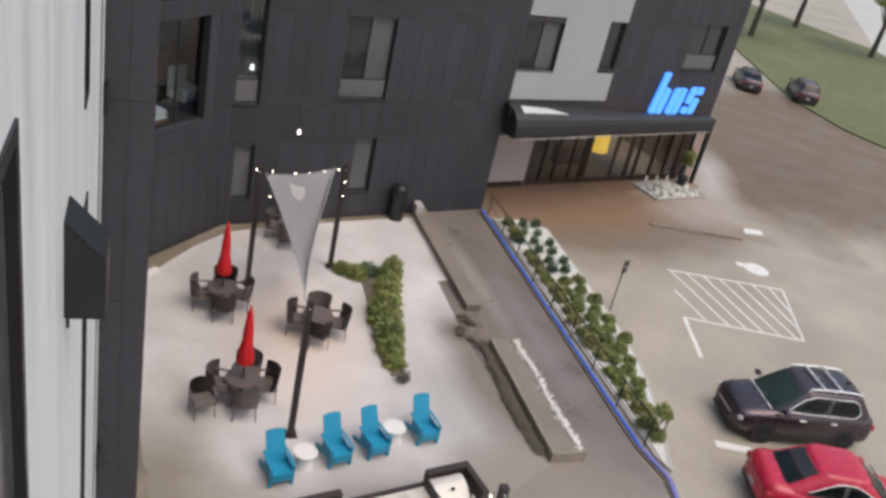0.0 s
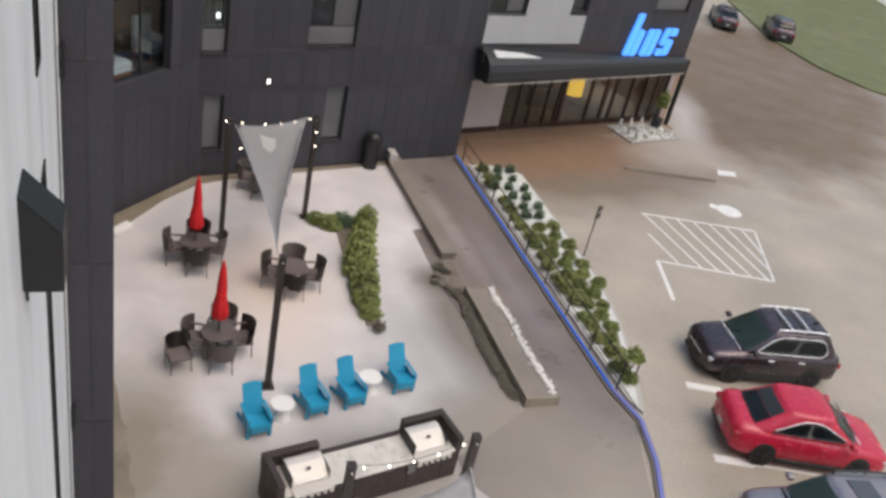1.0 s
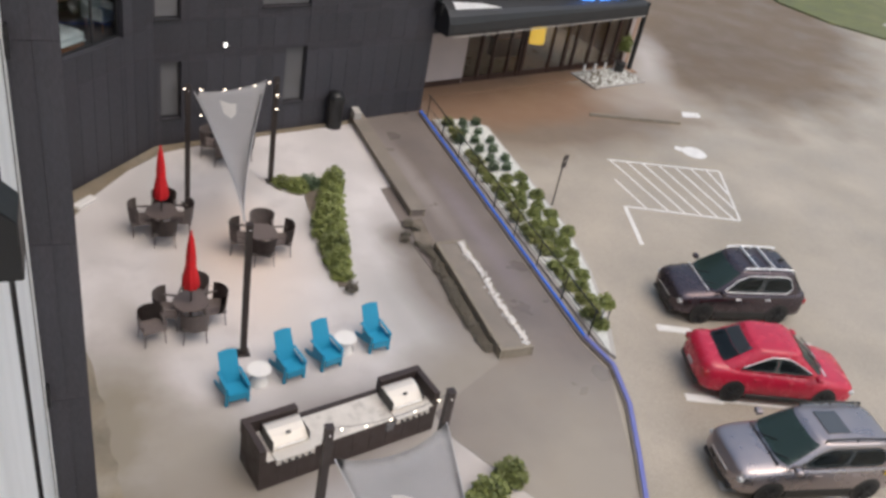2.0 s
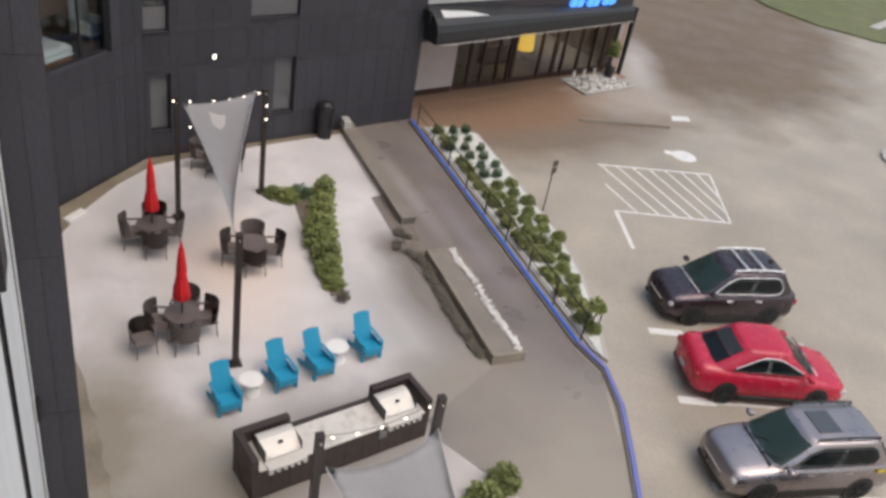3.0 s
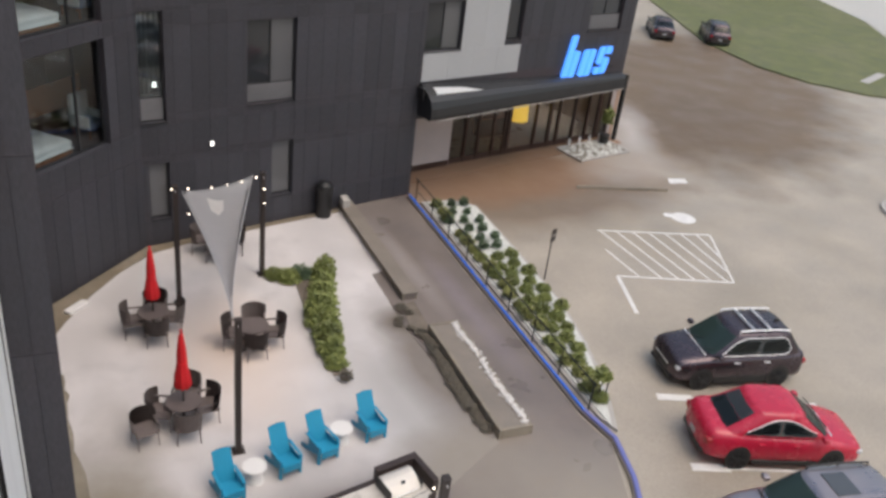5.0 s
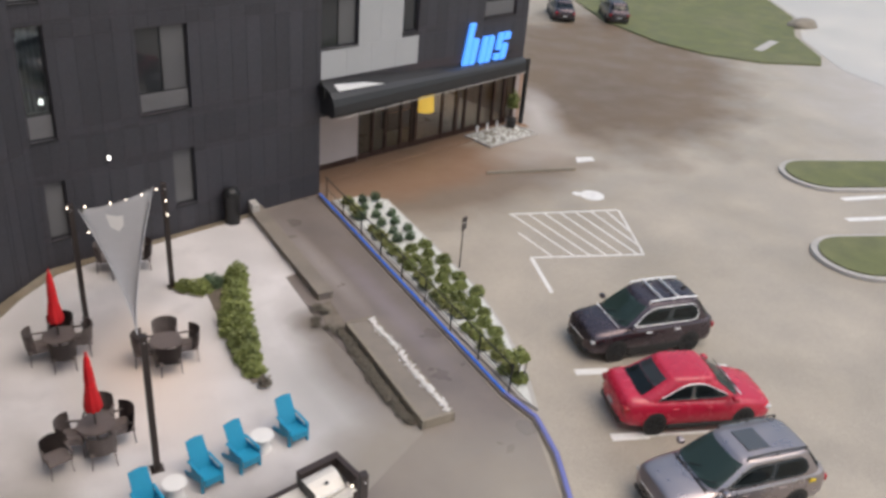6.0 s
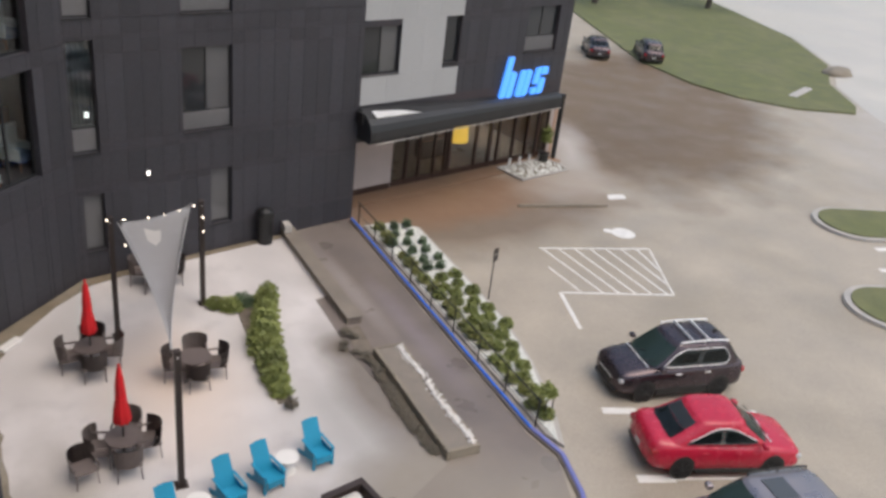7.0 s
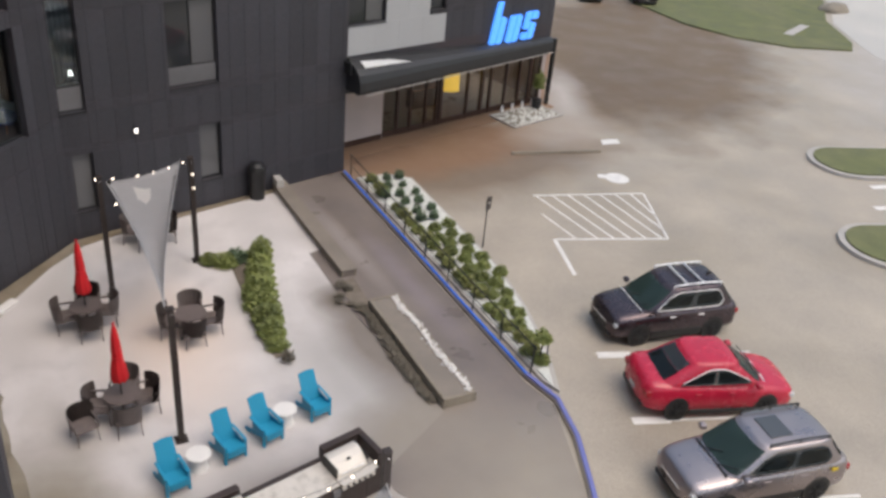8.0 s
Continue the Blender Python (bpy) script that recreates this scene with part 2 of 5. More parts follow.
LINEN = material("white_bed_linen", (0.62, 0.60, 0.61), 0.85, spread=0.12, scale=2, bump=0.3)
WOOD_ORANGE = material("orange_brown_wood", (0.30, 0.12, 0.06), 0.45, spread=0.2, scale=3, stretch=(0.3, 4, 4))
BLIND = glass("blind_behind_glass", (0.115, 0.113, 0.118), 0.12)
LOBBY_FLOOR = material("lobby_floor_tile", (0.38, 0.27, 0.20), 0.35, spread=0.1, scale=1.5)
BRIGHT_WHITE = material("bright_white_surface", (0.9, 0.9, 0.9), 0.4, spread=0.03, bump=0.02)
LOUVRE = material("grey_ac_grille", (0.15, 0.145, 0.15), 0.5, spread=0.12)
PALE_ROAD = material("pale_wet_road", (0.51, 0.475, 0.425), 0.45, spread=0.16, scale=0.25, fine=20, bump=0.2, other=(0.42, 0.40, 0.38), other_scale=0.08)
BULB = glow("string_bulb", (1.0, 0.86, 0.70), 5.0)
LAMP_WHITE = glow("wall_lamp_white", (1.0, 0.96, 0.92), 2.0)
SIGN_BLUE = glow("sign_blue_lit", (0.08, 0.31, 0.98), 1.0)
PENDANT = glow("pendant_lamp_yellow", (1.0, 0.55, 0.07), 0.9)
BLUE_LED = glow("blue_strip_light", (0.03, 0.14, 0.62), 0.16)

# the asphalt: a broad brown wet stain beside the entrance
nt = ASPHALT.node_tree
bs = nt.nodes["Principled BSDF"]
old = bs.inputs["Base Color"].links[0].from_socket
tc = nt.nodes.new("ShaderNodeTexCoord")


def stain_or_shade(source, cx, cy, rx, ry, deg, colour, amount, soft=0.35, wob=0.5):
    """Mixes a soft-edged blotch on the ground, a stain or painted shade, into a colour."""
    n, l = nt.nodes, nt.links
    mp = n.new("ShaderNodeMapping")
    mp.vector_type = "TEXTURE"
    mp.inputs["Location"].default_value = (cx, cy, 0)
    mp.inputs["Rotation"].default_value = (0, 0, radians(deg))
    mp.inputs["Scale"].default_value = (rx, ry, 1000)
    l.new(tc.outputs["Object"], mp.inputs[0])
    ln = n.new("ShaderNodeVectorMath")
    ln.operation = "LENGTH"
    l.new(mp.outputs[0], ln.inputs[0])
    nz = n.new("ShaderNodeTexNoise")
    nz.inputs["Scale"].default_value, nz.inputs["Detail"].default_value = 0.35, 5
    l.new(tc.outputs["Object"], nz.inputs["Vector"])
    ad = n.new("ShaderNodeMath")
    ad.operation = "MULTIPLY_ADD"
    ad.inputs[1].default_value = wob
    l.new(nz.outputs[0], ad.inputs[0])
    l.new(ln.outputs["Value"], ad.inputs[2])
    mr = n.new("ShaderNodeMapRange")
    mr.inputs[1].default_value, mr.inputs[2].default_value = 1.0 + wob / 2 - soft, 1.0 + wob / 2
    mr.inputs[3].default_value, mr.inputs[4].default_value = amount, 0.0
    l.new(ad.outputs[0], mr.inputs[0])
    mx = n.new("ShaderNodeMix")
    mx.data_type = "RGBA"
    l.new(mr.outputs[0], mx.inputs[0])
    l.new(source, mx.inputs[6])
    mx.inputs[7].default_value = (*colour, 1)
    return mx.outputs[2]


old = stain_or_shade(old, 38.5, 43.5, 19.0, 10.5, 52, (0.175, 0.127, 0.085), 1.0, 0.34, 0.5)
old = stain_or_shade(old, 33.5, 38.0, 8.0, 5.0, 40, (0.150, 0.108, 0.073), 0.7, 0.6, 0.7)
old = stain_or_shade(old, 28.0, 36.5, 6.5, 1.6, 62, (0.50, 0.455, 0.42), 0.8, 0.9, 0.9)
old = stain_or_shade(old, 19.2, 29.6, 8.6, 3.6, 8, (0.205, 0.158, 0.118), 1.0, 0.55, 0.8)
old = stain_or_shade(old, 17.6, 31.9, 8.0, 3.0, 12, (0.235, 0.147, 0.095), 1.0, 0.5, 0.7)
old = stain_or_shade(old, 25.0, 32.4, 4.0, 2.2, 12, (0.36, 0.30, 0.25), 0.7, 0.6, 0.5)
old = stain_or_shade(old, 60.0, 30.0, 26.0, 14.0, 40, (0.47, 0.435, 0.41), 0.8, 0.6)
nt.links.new(old, bs.inputs["Base Color"])
# the patio: pinker round the tables, greyer towards the ramp and the barbecue
nt = CONCRETE.node_tree
bs = nt.nodes["Principled BSDF"]
tc = nt.nodes.new("ShaderNodeTexCoord")
old = bs.inputs["Base Color"].links[0].from_socket
old = stain_or_shade(old, 3.4, 21.5, 2.6, 4.6, 5, (0.70, 0.585, 0.51), 0.9, 0.8)
# grey band down the ramp side: its shadow is put into the colour
old = stain_or_shade(old, 8.0, 17.6, 2.2, 5.2, 8, (0.40, 0.38, 0.365), 0.9, 0.7)
old = stain_or_shade(old, 4.5, 13.6, 6.5, 2.8, 12, (0.27, 0.242, 0.225), 1.0, 0.7, 0.8)
# dark band along the planter: damp and the planter's shade, both painted in
old = stain_or_shade(old, 9.2, 18.8, 1.5, 5.0, 6, (0.20, 0.17, 0.145), 0.95, 0.7, 0.5)
old = stain_or_shade(old, 8.2, 14.7, 3.2, 2.2, 28, (0.285, 0.25, 0.21), 1.0, 0.7, 0.7)
old = stain_or_shade(old, 9.1, 21.6, 1.1, 1.3, 0, (0.15, 0.125, 0.10), 1.0, 0.7, 0.9)
old = stain_or_shade(old, 8.0, 11.5, 1.6, 2.6, 20, (0.46, 0.41, 0.37), 0.9, 0.8, 0.7)
old = stain_or_shade(old, -0.2, 14.0, 2.2, 6.5, 0, (0.27, 0.235, 0.185), 1.0, 0.9, 1.6)
old = stain_or_shade(old, 1.2, 12.2, 2.4, 2.4, 0, (0.22, 0.19, 0.155), 0.9, 0.9, 2.0)
old = stain_or_shade(old, 1.6, 13.8, 1.5, 2.2, 0, (0.33, 0.295, 0.25), 0.9, 0.7, 1.0)
old = stain_or_shade(old, 2.2, 12.6, 2.0, 1.6, 0, (0.26, 0.225, 0.19), 0.9, 0.8, 0.9)
old = stain_or_shade(old, 1.4, 10.6, 1.5, 0.9, 20, (0.50, 0.46, 0.41), 0.8, 0.7, 0.9)
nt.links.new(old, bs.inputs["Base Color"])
# the ramp: paler and beige at its foot
nt = RAMP.node_tree
bs = nt.nodes["Principled BSDF"]
tc = nt.nodes.new("ShaderNodeTexCoord")
old = bs.inputs["Base Color"].links[0].from_socket
old = stain_or_shade(old, 10.2, 10.6, 5.0, 6.6, 0, (0.305, 0.265, 0.215), 1.0, 0.7, 0.9)
# violet-grey strip beside the rail: wet sheen put into the colour
old = stain_or_shade(old, 11.6, 22.0, 0.55, 5.0, 2, (0.225, 0.19, 0.195), 0.8, 0.8, 0.7)
old = stain_or_shade(old, 10.6, 25.0, 0.5, 5.0, 3, (0.30, 0.26, 0.24), 0.8, 0.8)
nt.links.new(old, bs.inputs["Base Color"])


# ---- ground ----
ground = part("ground", prism([(-400, -300), (900, -300), (900, 900), (-400, 900)], -0.5, -0.02), ASPHALT)
tagged(ground, "wet beige-grey asphalt parking ground with brown stains", "ground", kind="structure")

FAC = frame_at(12.8, 31.0, 14)       # main facade: u = 0 at its outer corner
CHA = frame_at(1.79, 28.26, 46)       # angled wall, u = 0 where it meets the facade
WING_X = -1.45
WINGF = pose(WING_X, 0, 0, 0, 0, 90)  # wing wall: u runs along y, v into the wall


def fac(u, v, z=0.0):
    return FAC @ Vector((u, v, z))


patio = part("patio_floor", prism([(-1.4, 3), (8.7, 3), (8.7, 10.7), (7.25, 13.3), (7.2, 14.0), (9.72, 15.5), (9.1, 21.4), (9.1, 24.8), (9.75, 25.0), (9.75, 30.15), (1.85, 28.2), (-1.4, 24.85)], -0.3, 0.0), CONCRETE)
tagged(patio, "pale wet concrete patio floor beside the ramp", "patio", kind="structure")
ramp = part("ramp_pavement", prism([(9.73, 15.5), (7.21, 14.0), (7.26, 13.3), (8.71, 10.7), (8.71, 3), (10.9, 3), (10.9, 9.6), (12.75, 14.6), (12.5, 15.9), (12.55, 30.85), (9.76, 30.15), (9.76, 25.0), (9.11, 24.8), (9.11, 21.4)], -0.3, 0.004), RAMP)
tagged(ramp, "grey-brown wet concrete ramp along the blue railing", "ramp", kind="structure")
soil_edge = [(-1.42, 3)]
for k in range(58):
    y = 3 + k * 0.32
    x = -0.72 - 0.055 * (y - 12.56) + 0.16 + max(0.0, 18 - y) * 0.085
    soil_edge.append((x + 0.16 * noise.noise(Vector((y * 0.8, 3.1, 0))) + 0.12 * noise.noise(Vector((y * 2.3, 8.3, 0))) + 0.06 * noise.noise(Vector((y * 6.1, 1.3, 0))), y))
soil_edge.append((-1.42, 21.4))
soil = part("soil_strip", prism(soil_edge, -0.1, 0.012), SOIL_STRIP)
tagged(soil, "brown bare soil strip along the wing wall", "soil bed", kind="structure")
soil2 = part("soil_bed", prism([(-1.42, 24.85), (-1.42, 22.9), (-0.95, 23.9), (-0.3, 25.1), (0.8, 26.6), (2.0, 27.75), (3.2, 28.2), (6.5, 29.1), (9.4, 29.8), (9.4, 30.1), (1.8, 28.2)], -0.1, 0.025), SOIL)
tagged(soil2, "narrow brown soil bed at the foot of the facade", "soil bed", kind="structure")
plaza = part("entrance_pavement", prism([tuple(fac(0.0, 0.9))[:2], tuple(fac(14.4, 0.9))[:2], tuple(fac(14.4, 2.4))[:2], tuple(fac(0.0, 2.4))[:2]], -0.1, 0.012), TERRACOTTA)
tagged(plaza, "orange-brown wet paving in front of the hotel entrance", "pavement", kind="structure")
# dark colour on the whole kerb stands in for its shadow line
kerb = part("kerb", prism([(20.9, 30.38), (25.3, 29.4), (25.33, 29.53), (20.93, 30.51)], -0.1, 0.11), STONE)
tagged(kerb, "low concrete kerb before the entrance paving, darkened for its shadow line", "kerb", kind="structure")


def cladding(parent, u0, u1, z0, z1, openings, width, rows, mat, proud=0.014, gap=0.005, front=0.0):
    """Cladding panels of one wall, clipped at its openings; equal panels share a mesh."""
    us, u = {u0, u1}, u0
    while u < u1:
        us.add(round(u, 3))
        u += width
    zs = {z0, z1, *[r for r in rows if z0 < r < z1]}
    for o in openings:
        us |= {k for k in o[:2] if u0 < k < u1}
        zs |= {k for k in o[2:] if z0 < k < z1}
    us, zs, cache = sorted(us), sorted(zs), {}
    for i in range(len(us) - 1):
        for j in range(len(zs) - 1):
            a, b, c, d = us[i], us[i + 1], zs[j], zs[j + 1]
            if b - a < 0.03 or any(o[0] < (a + b) / 2 < o[1] and o[2] < (c + d) / 2 < o[3] for o in openings):
                continue
            key = (round(b - a, 2), round(d - c, 2))
            if key not in cache:
                me = bpy.data.meshes.new("panel")
                bm = boxed((gap, -proud, gap), (b - a - gap, -0.001, d - c - gap))
                bm.to_mesh(me)
                bm.free()
                me.materials.append(mat)
                cache[key] = me
            p = new("panel", cache[key])
            p.parent = parent
            p.location = (a, front, c)


# ---- main facade ----
FW = [(-7.5, -5.62, 4.85, 7.85), (-11.27, -10.42, 4.6, 8.3), (-6.5, -5.65, 1.1, 3.3), (-11.1, -10.4, 1.0, 3.1),
      (0.05, 1.88, 6.2, 8.15), (4.22, 5.12, 6.4, 8.4), (9.2, 11.3, 6.5, 8.6),
      (-7.5, -5.62, 9.0, 11.6), (-11.27, -10.42, 9.0, 11.9)]
wall = part("wall_facade", walled(-11.36, 0.0, -0.2, 13, 0.35, [o for o in FW if o[1] <= 0]), CLADDING)
wall.matrix_world = FAC
tagged(wall, "charcoal-clad hotel facade facing the patio", "wall", kind="structure")
upper = part("wall_entrance_upper", walled(0.0, 12.2, 3.4, 13, 0.35, [o for o in FW if o[0] >= 0]), CLADDING)
upper.matrix_world = FAC
tagged(upper, "charcoal upper facade over the entrance", "wall", kind="structure")
LABELS = ["dark hotel window with grey blind and grille", "narrow dark hotel window with pale lower panel", "ground-floor window with a grey blind drawn", "narrow ground-floor window with grey blind",
          "dark window beside the white cladding", "narrow dark window beside the white cladding", "dark window above the lit sign", "dark upper hotel window", "narrow dark upper hotel window"]


def opening(i, o, label):
    """A window of the facade; lower bands hold a grille, blinds hang behind some panes."""
    th = thing("window_%d" % (i + 1), label, "window", FAC, kind="structure")
    u0, u1, z0, z1 = o
    w, d = 0.055, 0.14
    part("window_frame", box(box(box(box(bmesh.new(), (u0, d, z0), (u1, d + 0.08, z0 + w)), (u0, d, z1 - w), (u1, d + 0.08, z1)),
                                 (u0, d, z0 + w), (u0 + w, d + 0.08, z1 - w)), (u1 - w, d, z0 + w), (u1, d + 0.08, z1 - w)), FRAME, th)
    z = z0 + w
    tall = z1 - z0 > 2.6
    if i in (0, 6, 7):
        g = part("ac_grille", boxed((u0 + w, d - 0.02, z), (u1 - w, d + 0.06, z + 0.62)), LOUVRE, th, "grey metal air-conditioner grille")
        for k in range(5):
            part("slat", boxed((u0 + w + 0.05, d - 0.04, z + 0.08 + k * 0.1), (u1 - w - 0.05, d - 0.022, z + 0.12 + k * 0.1)), LOUVRE, g)
        z += 0.66
    elif i in (1, 8):
        part("spandrel_panel", boxed((u0 + w, d + 0.01, z), (u1 - w, d + 0.06, z + 0.75)), LOUVRE, th, "pale grey spandrel panel")
        z += 0.79
    split = (u0 + u1) / 2 if u1 - u0 > 1.4 else None
    cells = [(u0 + w, split - w / 2), (split + w / 2, u1 - w)] if split else [(u0 + w, u1 - w)]
    if split:
        part("mullion", boxed((split - w / 2, d + 0.005, z), (split + w / 2, d + 0.075, z1 - w)), FRAME, th)
    part("transom", boxed((u0 + w, d + 0.008, z - 0.04), (u1 - w, d + 0.072, z)), FRAME, th)
    for k, (a, b) in enumerate(cells):
        blind = i in (2, 3) or (i in (0, 7) and k == 1) or i == 4 and k == 1
        if i == 1:
            part("pane", boxed((a, d + 0.035, z), (b, d + 0.05, z1 - w)), CLEAR, th).visible_shadow = False
            continue
        part("pane", boxed((a, d + 0.035, z), (b, d + 0.05, z1 - w)), BLIND if blind else PANE, th, "glass pane with a grey blind behind" if blind else "")
    part("window_sill", boxed((u0 - 0.03, -0.05, z0 - 0.05), (u1 + 0.03, d, z0 - 0.003)), FRAME, th)


for i, o in enumerate(FW):
    opening(i, o, LABELS[i])

# the narrow window's curtain and lamp
cu = thing("curtain", "pale grey curtain drawn behind a narrow window", "curtain", FAC @ pose(-10.85, 0.62, 5.2))
bm = bmesh.new()
folds = [(-0.55 + k * 0.05, 0.05 * math.sin(k * 1.9)) for k in range(23)]
low, top = [bm.verts.new((x, y, 0.0)) for x, y in folds], [bm.verts.new((x, y, 3.0)) for x, y in folds]
for k in range(22):
    bm.faces.new((low[k], low[k + 1], top[k + 1], top[k]))
bmesh.ops.solidify(bm, geom=bm.faces[:], thickness=0.01)
part("cloth", bm, CURTAIN, cu)
part("rod", rod(bmesh.new(), (-0.6, 0, 3.02), (0.6, 0, 3.02), 0.015, n=8), BLACK, cu)
shelf = part("window_ledge", boxed((-11.25, 0.36, 5.38), (-10.44, 0.56, 5.42)), LOUVRE)
shelf.matrix_world = FAC
tagged(shelf, "grey ledge behind the narrow window", "ledge", kind="structure")
tl = thing("table_lamp", "small lit table lamp on a window ledge", "lamp", FAC @ pose(-10.62, 0.45, 5.42))
part("stem", rod(bmesh.new(), (0, 0, 0), (0, 0, 0.3), 0.02, 0.012, n=8), BLACK, tl)
part("shade", rod(bmesh.new(), (0, 0, 0.26), (0, 0, 0.42), 0.085, 0.055, n=14), LAMP_WHITE, tl, "lit white shade")

# the recessed entrance
ent = part("wall_entrance", walled(0.0, 14.45, 0, 3.39, 0.25, [(3.55, 14.15, 0.0, 2.95)]), PINK_WALL)
ent.matrix_world = FAC @ pose(0, 1.95, 0)
tagged(ent, "pale pink plastered wall of the recessed entrance", "wall", kind="structure")
ret = part("wall_return", boxed((-0.36, 0.352, 0), (-0.002, 2.2, 3.39)), CLADDING)
ret.matrix_world = FAC
tagged(ret, "charcoal return wall beside the entrance", "wall", kind="structure")
plinth = part("baseboard", boxed((0.0, 1.925, 0), (3.5, 1.948, 0.28)), BROWN_FRAME)
plinth.matrix_world = FAC
tagged(plinth, "dark brown plinth of the entrance wall", "baseboard", kind="structure")
soffit = part("ceiling_entrance", boxed((0, 0.36, 3.4), (12.19, 9, 3.6)), ROOF)
soffit.matrix_world = FAC
tagged(soffit, "dark ceiling over entrance and lobby", "ceiling", kind="structure")
front = thing("window_10", "brown-framed glass shopfront of the hotel lobby", "shopfront", FAC @ pose(0, 1.95, 0), kind="structure")
us = [3.55, 4.45, 5.25, 6.2, 6.9, 7.15, 8.9, 9.9, 10.5, 11.6, 12.6, 13.4, 14.15]
for k, u in enumerate(us):
    wide = 0.16 if k in (0, 5, 7, 11) else 0.10
    part("mullion", boxed((u - wide / 2, 0.02, 0.0), (u + wide / 2, 0.17, 2.95)), BROWN_FRAME, front)
for k in range(len(us) - 1):
    part("pane", boxed((us[k] + 0.09, 0.08, 0.30), (us[k + 1] - 0.09, 0.092, 2.84)), CLEAR, front)
    part("kick_panel", boxed((us[k] + 0.085, 0.05, 0.0), (us[k + 1] - 0.085, 0.12, 0.28)), BROWN_FRAME, front)
    part("head_rail", boxed((us[k] + 0.085, 0.04, 2.85), (us[k + 1] - 0.085, 0.13, 2.95)), BROWN_FRAME, front)
lobby = part("floor_lobby", boxed((0, 2.2, -0.1), (14.4, 9, 0.035)), LOBBY_FLOOR)
lobby.matrix_world = FAC
tagged(lobby, "grey-brown floor of the hotel lobby", "floor", kind="structure")
for nm, lo, hi in (("wall_lobby_back", (0, 8.8, 0.035), (14.4, 9, 3.4)), ("wall_lobby_side", (-0.3, 2.2, 0.035), (-0.002, 9, 3.4)), ("wall_lobby_end", (14.46, 1.95, 0.0), (14.7, 9, 3.4))):
    q = part(nm, boxed(lo, hi), LOBBY)
    q.matrix_world = FAC
    tagged(q, "brown panelled wall of the hotel lobby", "wall", kind="structure")
post = part("entrance_column", boxed((14.18, 1.3, 0.03), (14.36, 1.48, 3.6), bevel=0.01), BLACK)
post.matrix_world = FAC
tagged(post, "slim black column under the canopy end", "column")
# lobby lamp, plant, desk
lampt = thing("pendant_lamp", "glowing yellow drum pendant lamp in the lobby", "lamp", FAC @ pose(8.6, 3.0, -0.30))
bm = bmesh.new()
bmesh.ops.create_cone(bm, cap_ends=True, segments=20, radius1=0.50, radius2=0.44, depth=0.95, matrix=Matrix.Translation((0, 0, 2.05)))
part("shade", bm, PENDANT, lampt, "lit yellow shade")
part("cord", rod(bmesh.new(), (0, 0, 2.5), (0, 0, 3.7), 0.012, n=6), BLACK, lampt)
desk = thing("reception_desk", "dark brown reception desk in the lobby", "desk", FAC @ pose(8.2, 4.4, 0.036))
part("body", boxed((-1.0, -0.3, 0), (1.0, 0.3, 1.0), bevel=0.01), BROWN_FRAME, desk)
part("top", boxed((-1.1, -0.38, 1.0), (1.1, 0.38, 1.05), bevel=0.01), WOOD_ORANGE, desk)

# canopy; an added white wedge on its roof stands in for reflected sky
bm = bmesh.new()
rings = []
for u, d, top in ((0.0, 0.98, 4.93), (0.25, 1.0, 4.92), (4.0, 0.78, 4.75), (8.0, 0.55, 4.55), (12.0, 0.32, 4.36), (12.2, 0.30, 4.34)):
    prof = [(0.016, top), (d * 0.35, top - 0.12 * d), (d * 0.68, top - 0.30 * d), (d * 0.88, top - 0.52 * d), (d * 0.98, top - 0.80 * d), (d, 3.80), (d * 0.97, 3.66), (d * 0.88, 3.62), (0.016, 3.62)]
    rings.append([bm.verts.new((u, -v, z)) for v, z in prof])
for r0, r1 in zip(rings, rings[1:]):
    for i in range(len(r0)):
        j = (i + 1) % len(r0)
        bm.faces.new((r0[i], r0[j], r1[j], r1[i]))
bm.faces.new(rings[0])
bm.faces.new(rings[-1][::-1])
can = thing("entrance_canopy", "black sloping canopy over the hotel entrance", "canopy", FAC)
part("roof", bm, ROOF, can, smooth=False)
part("drip_edge", bar(bmesh.new(), (0.25, -1.015, 3.61), (12.2, -0.315, 3.61), 0.03, 0.03), KERB, can, "thin pale metal drip edge")
bm = bmesh.new()
vs = [bm.verts.new(p) for p in ((0.40, -0.72, 4.65), (2.9, -0.60, 4.56), (1.9, -0.40, 4.73), (0.40, -0.38, 4.845))]
bm.faces.new(vs)
bmesh.ops.solidify(bm, geom=bm.faces[:], thickness=0.02)
part("flashing", bm, BRIGHT_WHITE, can, "white wedge standing in for sky reflected on the roof")
part("end_bracket", boxed((-0.16, -0.5, 4.35), (-0.02, -0.05, 4.85), bevel=0.03), BLACK, can)

# lit sign: slanted blue shapes, upright on the wall above the canopy
sg = thing("lit_sign", "blue illuminated sign of slanted shapes on the facade", "sign", FAC)


